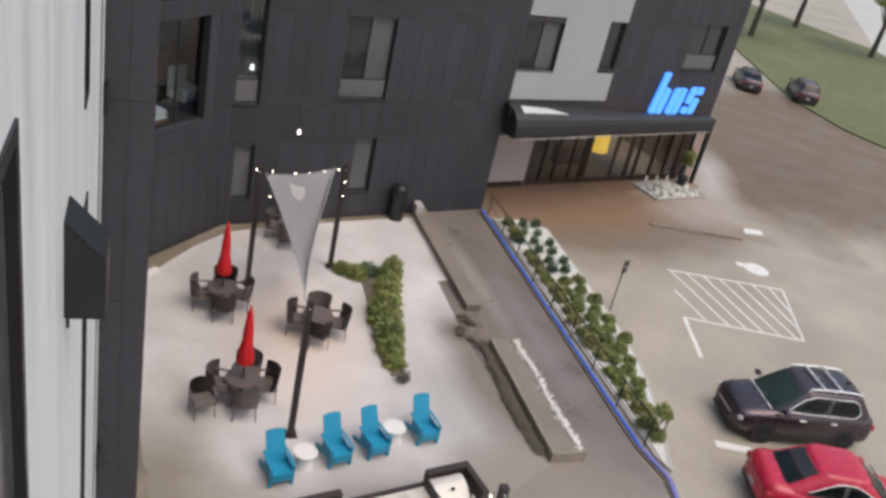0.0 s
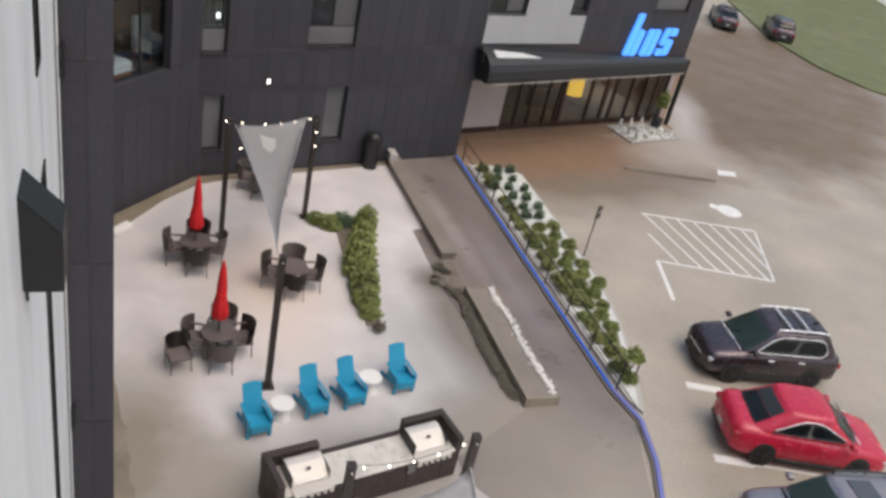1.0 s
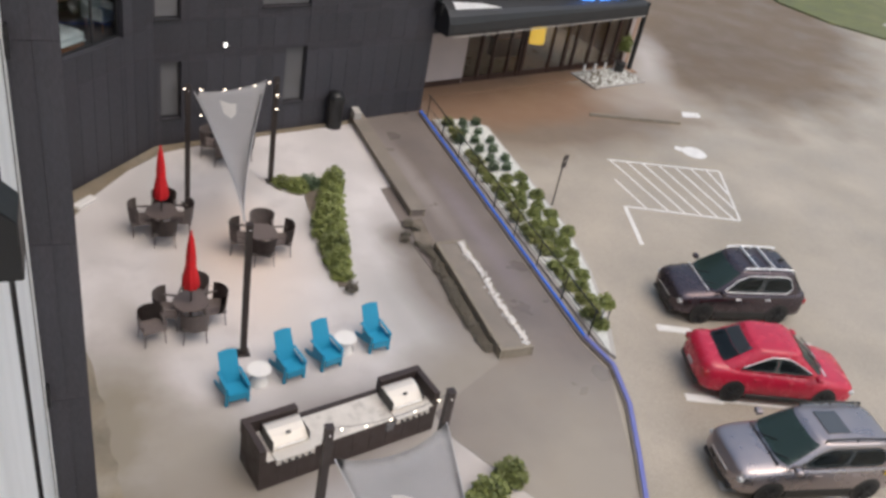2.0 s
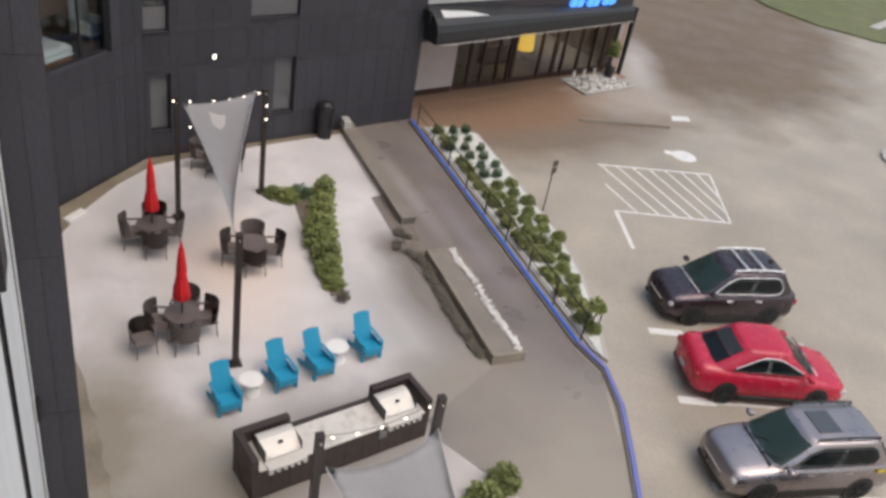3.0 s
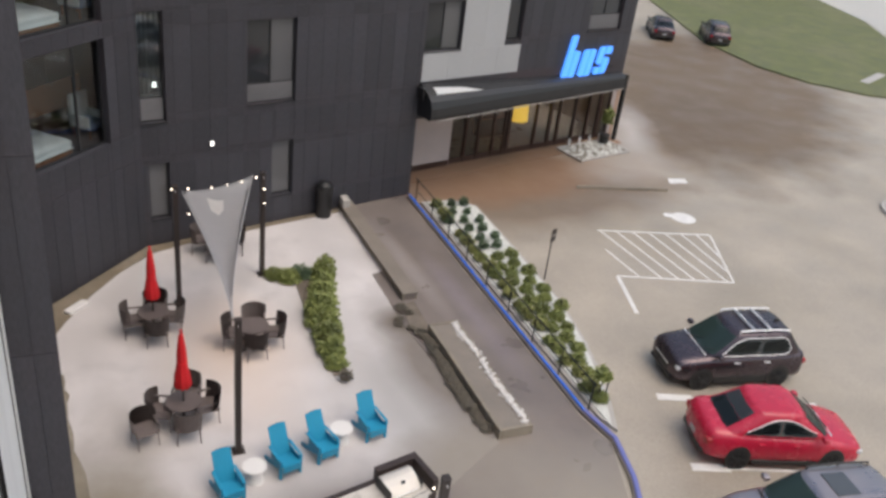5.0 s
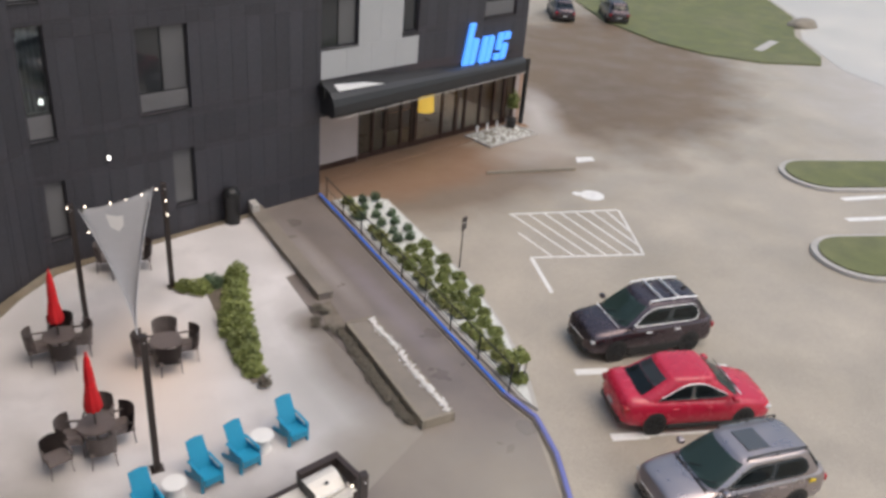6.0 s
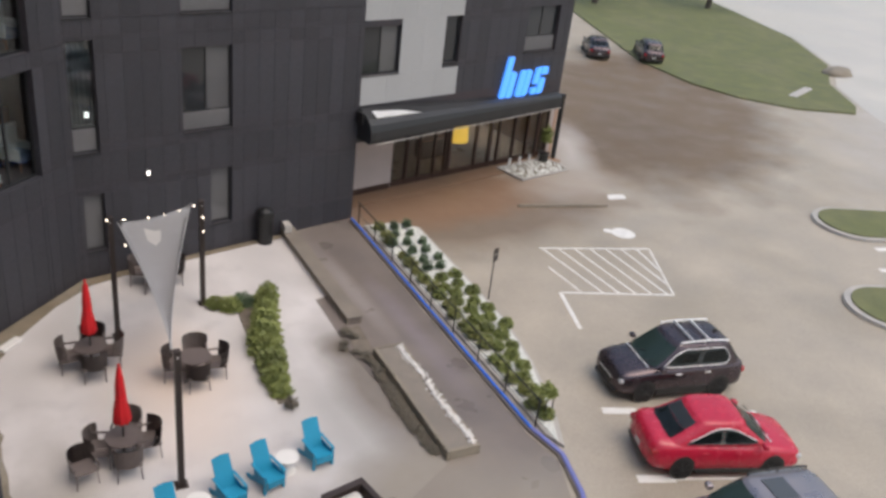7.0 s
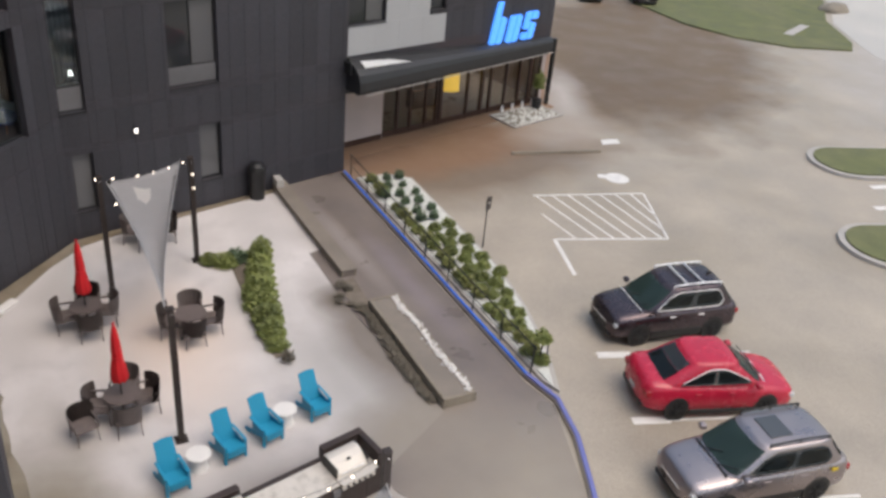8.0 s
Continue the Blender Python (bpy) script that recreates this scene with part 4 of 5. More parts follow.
kinds = [shrub(LEAF_DARK, "small dark green round shrub in white gravel", 0.25, 0.30, 320, 0.05, 3, "bed shrubs"),
         shrub(LEAF, "leafy mid-green round shrub in the gravel bed", 0.43, 0.36, 560, 0.06, 4, "bed shrubs"),
         shrub(LEAF_OLIVE, "olive-green loose shrub along the handrail", 0.34, 0.32, 380, 0.06, 5, "bed shrubs")]
spots = []
y = 29.3 + 0.74
row = -1
while y > 16.9:
    row += 1
    y -= 0.74 if y > 24.5 else 0.60
    right = 14.70 if y > 21 else 14.70 - (21 - y) * 0.29
    cols = 3
    for c in range(cols):
        x = right - c * 0.64 - (0.30 if row % 2 else 0) * 0.8
        if x < 13.25:
            continue
        spots.append((0 if y > 25.4 else 1, x + rng.uniform(-0.07, 0.07), y + rng.uniform(-0.08, 0.08), rng.uniform(0.85, 1.12) * (1.0 if y > 25.4 else 0.76)))
for row in range(20):
    y = 29.4 - row * 0.66
    if row % 6 != 3:
        spots.append((2, 13.34 + rng.uniform(-0.08, 0.12), y, rng.uniform(0.75, 1.1)))
used = set()
for k, x, y, s in spots:
    m = pose(x, y, 0.10, 0, 0, rng.uniform(0, 360))
    if k not in used:
        used.add(k)
        o = kinds[k]
        o.matrix_basis = m
    else:
        o = copy_thing(kinds[k], m)
    o.scale = (s, s, s * rng.uniform(0.9, 1.1))

# patio shrubs
PS = [(6.36, 19.85, 0.30, 0.45), (6.36, 20.5, 0.40, 0.6), (6.45, 21.2, 0.46, 0.75), (6.55, 22.0, 0.52, 0.8), (6.68, 22.8, 0.50, 0.85), (6.9, 23.5, 0.44, 0.85), (7.1, 24.15, 0.40, 0.85), (7.3, 24.8, 0.38, 0.9), (7.5, 25.3, 0.33, 0.8),
      (6.62, 25.15, 0.36, 0.5), (6.15, 25.0, 0.38, 0.5), (5.66, 25.3, 0.30, 0.4)]
pb = part("patio_bed", prism([(6.15, 19.4), (6.55, 19.4), (6.85, 21.2), (7.15, 23.2), (7.6, 25.2), (7.3, 25.6), (5.55, 25.5), (5.55, 25.1), (6.3, 24.7), (6.15, 22.0)], -0.05, 0.03), MULCH)
tagged(pb, "brown soil bed under the patio shrubs", "planting bed", kind="structure")
base = shrub(LEAF, "dense mid-green shrub in the patio bed", 0.5, 0.7, 900, 0.06, 11, "patio shrubs")
dark = shrub(LEAF_DARK, "dark green low shrub in the patio bed", 0.5, 0.7, 800, 0.06, 12, "patio shrubs")
for k, (x, y, r, h) in enumerate(PS):
    src = dark if k in (9,) else base
    m = pose(x, y, 0.02, 0, 0, rng.uniform(0, 360))
    if k in (0, 9):
        src.matrix_basis = m
        o = src
    else:
        o = copy_thing(src, m)
    o.scale = (r / 0.36, r / 0.38, h / 0.8)
for x, y, s in ((7.5, 11.2, 1.1), (8.2, 11.6, 1.0), (6.9, 10.9, 0.9)):
    copy_thing(base, pose(x, y, 0.0, 0, 0, x * 50)).scale = (s, s, 0.9)
grey = material("dry_grey_shrub", (0.15, 0.13, 0.10), 0.8, spread=0.3, scale=8)
dry = thing("dry_shrub", "small grey withered shrub at the bed's tip", "shrub", pose(6.45, 19.15, 0))
part("foliage", leaves(bmesh.new(), 260, 0.26, 0.26, 0.3, 0.045, 21), grey, dry)
part("stem", rod(bmesh.new(), (0, 0, 0), (0, 0, 0.2), 0.015, n=6), BARK, dry)

for k in range(22):
    y = 16.1 + k * 0.30
    x = 9.52 - (0.45 * max(0.0, 1 - abs(y - 21.7) / 0.9) * rng.uniform(0.2, 1.6)) + rng.uniform(-0.08, 0.06)
    o = copy_thing(dry, pose(x, y, 0.02, 0, 0, rng.uniform(0, 360)))
    tagged(o, "low grey-brown dry ground cover beside the planter")
    q = rng.uniform(0.6, 1.0)
    o.scale = (q, q * 1.2, q * 0.5)

# sapling with stakes at the bed's near end
sp = thing("sapling", "young staked tree at the end of the gravel bed", "tree", pose(13.35, 16.35, 0.08))
part("trunk", rod(bmesh.new(), (0, 0, 0), (0.02, 0, 0.85), 0.028, 0.015, n=8), BARK, sp)
bm = leaves(bmesh.new(), 420, 0.34, 0.34, 0.34, 0.07, 31)
bmesh.ops.translate(bm, vec=(0, 0, 0.75), verts=bm.verts)
part("crown", bm, LEAF, sp)
for x in (-0.28, 0.2):
    part("stake", rod(bmesh.new(), (x, -0.05, 0), (x, -0.05, 0.75), 0.02, n=6), BLACK, sp)

# road sign on a post
sn = thing("parking_sign", "small brown-grey sign on a thin post", "sign", pose(15.27, 23.2, -0.02, 0, 0, 25))
part("post", rod(bmesh.new(), (0, 0, 0), (0, 0, 2.1), 0.025, n=8), DARK_STEEL, sn)
part("plate", boxed((-0.15, -0.045, 1.6), (0.15, -0.027, 2.1), bevel=0.006), DARK_STEEL, sn)
bars = part("writing_bar", boxed((-0.09, -0.052, 1.85), (0.09, -0.047, 1.9)), KERB, sn)


# ---- cars ----
def spline(rows, n):
    """Points at n steps along rows of numbers, curving smoothly through them."""
    out = []
    for k in range(n + 1):
        f = k / n * (len(rows) - 1)
        i = min(int(f), len(rows) - 2)
        t = f - i
        p0, p1, p2, p3 = rows[max(i - 1, 0)], rows[i], rows[i + 1], rows[min(i + 2, len(rows) - 1)]
        out.append([0.5 * (2 * b + (c - a) * t + (2 * a - 5 * b + 4 * c - d) * t * t + (3 * b - a - 3 * c + d) * t ** 3) for a, b, c, d in zip(p0, p1, p2, p3)])
    return out


def car(name, label, m, paint, stations, cab, roof_z, wheel_r=0.34, wheelbase=2.7, rails=False, crossbars=False, sunroof=False, trim="none", arc=False, half=0.92, screen=None, split_rear=False):
    """A car with its nose towards +x: rounded body and cabin, glazing, wheels, lamps, trim."""
    th = thing(name, label, "car", m, group="parked cars")
    bm = bmesh.new()
    rings = []
    for x, w, zb, zt in spline(stations, 30):
        hw, h = half * w, zt - zb
        prof = [(0.0, zb), (hw * 0.84, zb), (hw * 0.95, zb + 0.06), (hw * 0.995, zb + h * 0.22), (hw, zb + h * 0.42), (hw * 0.985, zb + h * 0.62), (hw * 0.955, zb + h * 0.80), (hw * 0.90, zb + h * 0.91), (hw * 0.80, zb + h * 0.975), (hw * 0.60, zt + 0.005), (hw * 0.3, zt + 0.022), (0.0, zt + 0.028)]
        pts = prof + [(-y, z) for y, z in prof[-2:0:-1]]
        rings.append([bm.verts.new((x, y, z)) for y, z in pts])
    for r0, r1 in zip(rings, rings[1:]):
        for i in range(len(r0)):
            j = (i + 1) % len(r0)
            bm.faces.new((r0[i], r0[j], r1[j], r1[i]))
    for r, sg_ in ((rings[0], 1), (rings[-1], -1)):
        c = sum((v.co for v in r), Vector()) / len(r)
        inner = [bm.verts.new(c + (v.co - c) * 0.72 + Vector((0.05 * sg_, 0, 0))) for v in r]
        for i in range(len(r)):
            j = (i + 1) % len(r)
            bm.faces.new((r[i], r[j], inner[j], inner[i]))
        bm.faces.new(inner)
    part("body", bm, paint, th, smooth=True)
    xa, xb, xc, xd, zb, wb, wt = cab     # windscreen foot, roof front, roof rear, rear foot, belt height, half widths
    n = 6.0

    def level(f):
        return xa + (xb - xa) * f ** 0.92, xd + (xc - xd) * f ** 0.85, wb + (wt - wb) * f ** 1.3, zb + (roof_z - 0.03 - zb) * f ** 0.95

    def side(f, s, t):
        x0, x1, w, z = level(f)
        return Vector((x0 + (x1 - x0) * s, t * w * (1 - min(abs(2 * s - 1), 0.9999) ** n) ** (1 / n), z))

    def end(f, t, sgn):
        x0, x1, w, z = level(f)
        return Vector(((x0 + x1) / 2 + sgn * (x0 - x1) / 2 * (1 - min(abs(t), 0.9999) ** n) ** (1 / n) + sgn * 0.05 * (1 - t * t), t * w, z))

    def plan(f, k=1.0, lift=0.0):
        x0, x1, w, z = level(f)
        out = []
        for q in range(40):
            a = 2 * math.pi * q / 40
            c, d = math.cos(a), math.sin(a)
            ux = math.copysign(abs(c) ** (2 / n), c)
            uy = math.copysign(abs(d) ** (2 / n), d)
            bow = 0.05 * (1 - uy * uy) * (1 if c > 0 else -1)
            out.append(((x0 + x1) / 2 + ((x0 - x1) / 2 * ux + bow) * k, w * uy * k, z + lift))
        return out

    bm = bmesh.new()
    lv = [[bm.verts.new(p) for p in plan(f)] for f in (0.0, 0.15, 0.3, 0.45, 0.6, 0.75, 0.88, 1.0)]
    lv += [[bm.verts.new(p) for p in plan(1.0, k, up)] for k, up in ((0.965, 0.028), (0.90, 0.045), (0.75, 0.062), (0.5, 0.075), (0.25, 0.08))]
    for r0, r1 in zip(lv, lv[1:]):
        for i in range(40):
            bm.faces.new((r0[i], r0[(i + 1) % 40], r1[(i + 1) % 40], r1[i]))
    bm.faces.new(lv[-1])
    part("cabin", bm, paint, th, smooth=True)

    def pane(nm, place, us, vs, mat, lab=""):
        """A curved glass sheet lying just proud of the cabin."""
        b = bmesh.new()
        g = []
        for u in us:
            row = []
            for v in vs:
                p, pu, pv = place(u, v), place(u + 0.004, v), place(u, v + 0.004)
                nr = (pu - p).cross(pv - p).normalized()
                if nr.dot(Vector((p.x - (xa + xd) / 2, p.y * 2, 0.6))) < 0:
                    nr = -nr
                row.append(b.verts.new(p + nr * 0.012))
            g.append(row)
        for i in range(len(us) - 1):
            for j in range(len(vs) - 1):
                b.faces.new((g[i][j], g[i][j + 1], g[i + 1][j + 1], g[i + 1][j]))
        bmesh.ops.solidify(b, geom=b.faces[:], thickness=0.008)
        return part(nm, b, mat, th, lab, smooth=True)

    steps = [k / 8 for k in range(9)]

    def sill_f(s):
        return 0.10 + (0.34 * max(0.0, (s - 0.78) / 0.12) ** 1.6 if not arc else 0.0)

    def head_f(s):
        if arc:
            return 0.12 + 0.70 * max(0.0, 1 - (abs(s - 0.46) / 0.385) ** 3.2)
        return 0.88 - 0.30 * max(0.0, (0.18 - s) / 0.10) - 0.24 * max(0.0, (s - 0.82) / 0.08)

    for t in (-1, 1):
        for s0, s1, nm in ((0.10, 0.482, "front_side_window"), (0.484, 0.88 if not arc else 0.83, "rear_side_window")):
            pane(nm, lambda u, v, s0=s0, s1=s1: side(sill_f(s0 + (s1 - s0) * u) + (head_f(s0 + (s1 - s0) * u) - sill_f(s0 + (s1 - s0) * u)) * v, s0 + (s1 - s0) * u, t), steps, steps[::2], CAR_GLASS)
        ss = [0.10 + 0.78 * k / 20 for k in range(21)] if not arc else [0.09 + 0.74 * k / 20 for k in range(21)]
        top = [side(head_f(q) + 0.02, q, t) for q in ss]
        low = [side(sill_f(q) - 0.03, q, t) for q in ss]
        loop = top + low[::-1] + top[:1] if trim == "full" else top if trim == "arc" else []
        if loop:
            b = bmesh.new()
            for p, q in zip(loop, loop[1:]):
                rod(b, p + Vector((0, t * 0.012, 0)), q + Vector((0, t * 0.012, 0)), 0.013, n=6)
            part("window_trim", b, CHROME, th, "bright metal window trim")
    tt = [-0.86 + 1.72 * k / 10 for k in range(11)]
    pane("windscreen", lambda u, v: end(v, u, 1), tt, [0.04 + 0.88 * k / 6 for k in range(7)], screen or GREEN_GLASS)
    # one rear glass as two panes; the upper grey is a painted sky reflection
    if split_rear:
        ts = [-0.74 + 1.48 * k / 8 for k in range(9)]
        pane("rear_window", lambda u, v: end(v, u, -1), ts, [0.18 + 0.38 * k / 4 for k in range(5)], CAR_GLASS)
        pane("rear_window_top", lambda u, v: end(v, u, -1), ts, [0.57 + 0.36 * k / 4 for k in range(5)], GREY_GLASS, "upper rear glass with sky reflection put into its grey")
    else:
        pane("rear_window", lambda u, v: end(v, u, -1), tt, [0.12 + 0.72 * k / 4 for k in range(5)], CAR_GLASS)
    part("cowl", bar(bmesh.new(), (xa + 0.06, -wb * 0.8, zb + 0.01), (xa + 0.06, wb * 0.8, zb + 0.01), 0.03, 0.03), CHROME if trim != "none" else PLASTIC, th)
    for y in (-0.35, 0.25):
        part("wiper", bar(bmesh.new(), (xa + 0.08, y, zb + 0.03), (xa - 0.18, y + 0.42, zb + 0.20), 0.02, 0.02), BLACK, th)
    # wheels
    wb2 = wheelbase / 2
    for x in (-wb2, wb2):
        for t in (-1, 1):
            arch = bmesh.new()
            bmesh.ops.create_cone(arch, cap_ends=True, segments=28, radius1=wheel_r + 0.05, radius2=wheel_r + 0.05, depth=0.05, matrix=Matrix.Translation((x, t * (half - 0.022), wheel_r + 0.02)) @ Matrix.Rotation(math.pi / 2, 4, "X"))
            part("wheel_arch", arch, PLASTIC, th)
            w = new("wheel")
            w.parent = th
            w.location = (x, t * (half - 0.10), wheel_r)
            b = bmesh.new()
            bmesh.ops.create_cone(b, cap_ends=True, segments=28, radius1=wheel_r, radius2=wheel_r, depth=0.22, matrix=Matrix.Rotation(math.pi / 2, 4, "X"))
            bmesh.ops.bevel(b, geom=[e for e in b.edges if abs(abs(e.verts[0].co.y) - 0.11) < 1e-4 and abs(e.verts[0].co.y - e.verts[1].co.y) < 1e-4], offset=0.04, segments=3, affect="EDGES")
            part("tyre", b, RUBBER, w)
            b = bmesh.new()
            bmesh.ops.create_cone(b, cap_ends=True, segments=24, radius1=wheel_r * 0.22, radius2=wheel_r * 0.22, depth=0.02, matrix=Matrix.Translation((0, t * 0.115, 0)) @ Matrix.Rotation(math.pi / 2, 4, "X"))
            for k in range(7):
                a = k * 2 * math.pi / 7
                bar(b, (0.03 * math.cos(a), t * 0.113, 0.03 * math.sin(a)), (wheel_r * 0.70 * math.cos(a), t * 0.113, wheel_r * 0.70 * math.sin(a)), 0.05, 0.02)
            part("rim", b, ALLOY, w)
    nose, back = stations[0], stations[-1]
    zn, zt = nose[3], back[3]
    L0, L1 = nose[0], back[0]
    for t in (-1, 1):
        part("headlight", boxed((L0 - 0.34, t * half * 0.74 - 0.13, zn - 0.10), (L0 - 0.03, t * half * 0.74 + 0.13, zn + 0.045), bevel=0.05), LAMP_GLASS, th, "clear headlight")
        part("taillight", boxed((L1 - 0.02, t * half * 0.74 - 0.14, zt - 0.26), (L1 + 0.26, t * half * 0.74 + 0.14, zt - 0.08), bevel=0.045), TAIL, th, "red tail light")
        part("side_mirror", boxed((xa - 0.38, t * (wb + 0.12) - 0.10, zb + 0.02), (xa - 0.20, t * (wb + 0.12) + 0.10, zb + 0.16), bevel=0.045), paint, th)
        for x in (0.25, -0.8):
            part("door_handle", boxed((x - 0.11, t * half * 0.985 - 0.02, zb - 0.19), (x + 0.09, t * half * 0.985 + 0.02, zb - 0.155), bevel=0.008), CHROME if trim == "full" else paint, th)
        part("sill", boxed((-wb2 + wheel_r + 0.08, t * half - 0.03, 0.20), (wb2 - wheel_r - 0.08, t * half + 0.012, 0.46 if rails else 0.33), bevel=0.02), PLASTIC, th)
        if rails:
            b = bmesh.new()
            ra, rb = xb - 0.12, xc + 0.12
            tube = []
            for k in range(11):
                f = k / 10
                c = Vector((ra + (rb - ra) * f, t * wt * 0.86, roof_z + 0.075 + 0.03 * math.sin(math.pi * f)))
                tube.append([b.verts.new(c + Vector((0, 0.026 * math.cos(a * math.pi / 4), 0.026 * math.sin(a * math.pi / 4)))) for a in range(8)])
            for r0, r1 in zip(tube, tube[1:]):
                for i in range(8):
                    b.faces.new((r0[i], r0[(i + 1) % 8], r1[(i + 1) % 8], r1[i]))
            b.faces.new(tube[0])
            b.faces.new(tube[-1][::-1])
            for x in (ra, (ra + rb) / 2, rb):
                rod(b, (x, t * wt * 0.86, roof_z - 0.02), (x, t * wt * 0.86, roof_z + 0.085), 0.022, n=6)
            part("roof_rail", b, CHROME if crossbars else PLASTIC, th, "roof rail")
    if crossbars:
        for x in (xb - 0.55, xb - 1.15):
            part("crossbar", bar(bmesh.new(), (x, -wt * 0.86, roof_z + 0.11), (x, wt * 0.86, roof_z + 0.11), 0.035, 0.065), CHROME, th, "bright roof crossbar")
        part("aerial_fin", boxed((xc + 0.12, -0.03, roof_z + 0.01), (xc + 0.28, 0.03, roof_z + 0.10), bevel=0.015), BLACK, th)
    if sunroof:
        part("sunroof", boxed((xb - 0.95, -0.36, roof_z + 0.03), (xb - 0.32, 0.36, roof_z + 0.062), bevel=0.005), GREY_GLASS, th, "dark glass sunroof")
    part("grille", boxed((L0 - 0.06, -0.45, zn - 0.32), (L0 + 0.05, 0.45, zn - 0.10), bevel=0.02), PLASTIC, th)
    part("badge_bar", boxed((L0 + 0.045, -0.40, zn - 0.115), (L0 + 0.06, 0.40, zn - 0.085)), CHROME, th, "bright grille bar")
    part("front_bumper", boxed((L0 - 0.12, -half * 0.70, 0.24), (L0 + 0.05, half * 0.70, 0.40), bevel=0.05), PLASTIC, th)
    part("rear_bumper", boxed((L1 - 0.05, -half * 0.72, 0.27), (L1 + 0.14, half * 0.72, 0.44), bevel=0.05), PLASTIC, th)
    part("number_plate", boxed((L1 - 0.065, -0.16, zt - 0.44), (L1 - 0.045, 0.16, zt - 0.32)), LAMP_GLASS, th)
    return th


SUV_ST = [(2.26, 0.70, 0.34, 0.74), (2.16, 0.88, 0.28, 0.90), (1.85, 0.965, 0.24, 0.985), (1.35, 1.0, 0.24, 1.045), (0.85, 1.0, 0.24, 1.09), (-0.2, 1.0, 0.24, 1.11), (-1.2, 1.0, 0.24, 1.13), (-1.85, 0.985, 0.26, 1.14), (-2.15, 0.93, 0.30, 1.10), (-2.28, 0.78, 0.36, 0.98)]
SEDAN_ST = [(2.36, 0.66, 0.30, 0.60), (2.25, 0.86, 0.23, 0.72), (1.85, 0.96, 0.20, 0.82), (1.30, 1.0, 0.20, 0.90), (0.9, 1.0, 0.20, 0.945), (-0.2, 1.0, 0.20, 0.98), (-1.2, 1.0, 0.20, 1.02), (-1.85, 0.98, 0.22, 1.05), (-2.22, 0.91, 0.27, 1.03), (-2.38, 0.74, 0.34, 0.92)]
SUV_CAB = (1.22, 0.34, -1.62, -2.14, 1.08, 0.86, 0.70)
SEDAN_CAB = (1.24, 0.36, -1.02, -2.08, 0.95, 0.83, 0.66)
car("dark_suv", "dark plum-black SUV with silver roof bars, parked nose in", pose(18.36, 16.78, -0.02, 0, 0, 170), PLUM, SUV_ST, SUV_CAB, 1.74, rails=True, crossbars=True, trim="full").scale = (0.99, 1.04, 1.05)
car("red_sedan", "bright red fastback sedan parked tail in", pose(17.2, 13.32, -0.02, 0, 0, -18), RED, SEDAN_ST, SEDAN_CAB, 1.53, wheel_r=0.32, wheelbase=2.8, arc=True, trim="arc", split_rear=True).scale = (0.97, 1.06, 1.10)
gs = car("grey_suv", "silver-grey SUV with dark sunroof, parked nose in", pose(15.75, 10.2, -0.02, 0, 0, 170), SILVER, SUV_ST, SUV_CAB, 1.72, rails=True, sunroof=True)
gs.scale = (1.02, 1.03, 1.03)
part("sticker", boxed((-1.80, 0.900, 0.90), (-1.62, 0.925, 0.99)), AMBER, gs, "yellow sticker")
car("white_car", "white hatchback parked beside the grey SUV", pose(14.5, 7.2, -0.02, 0, 0, 168), WHITE_CAR, SUV_ST, SUV_CAB, 1.55)
car("blue_car", "pale blue car parked near the lawn island", pose(30.4, 12.6, -0.02, 0, 0, 161), PALE_BLUE, SEDAN_ST, SEDAN_CAB, 1.42)
car("far_dark_car", "dark car parked at the far end of the lot", pose(44.3, 57.0, -0.02, 0, 0, 62), PLUM, SEDAN_ST, SEDAN_CAB, 1.42)
car("far_dark_suv", "dark SUV parked at the far end of the lot", pose(48.4, 55.2, -0.02, 0, 0, 62), PLUM, SUV_ST, SUV_CAB, 1.62)
rk = thing("boulder", "grey landscaping boulder at the lawn's edge", "boulder", pose(64.8, 49.3, -0.02))
bm = bmesh.new()
bmesh.ops.create_icosphere(bm, subdivisions=3, radius=1.0)
for v in bm.verts:
    v.co = Vector((v.co.x * 1.7, v.co.y * 0.9, max(v.co.z, -0.1) * 0.75)) * (1 + 0.25 * noise.noise(v.co * 1.3))
part("rock", bm, STONE, rk, smooth=True)


# ---- patio things ----
def sail_post(x, y, h, top=None):
    th = thing("sail_post", "dark brown steel post of a shade sail", "post", pose(x, y, 0), group="sail posts")
    dx, dy = (top[0] - x, top[1] - y) if top else (0, 0)
    part("shaft", bar(bmesh.new(), (0, 0, 0.02), (dx, dy, h), 0.15, 0.15), DARK_STEEL, th)
    part("base_plate", boxed((-0.16, -0.16, 0), (0.16, 0.16, 0.03), bevel=0.005), DARK_STEEL, th)
    part("cap", boxed((dx - 0.085, dy - 0.085, h), (dx + 0.085, dy + 0.085, h + 0.03), bevel=0.008), DARK_STEEL, th)
    part("ring_bolt", rod(bmesh.new(), (dx, dy - 0.12, h - 0.12), (dx, dy + 0.12, h - 0.12), 0.012, n=6), CHROME, th)
    return th


sail_post(2.94, 17.0, 4.0)
sail_post(2.42, 24.3, 4.12)
sail_post(5.34, 25.59, 3.82)


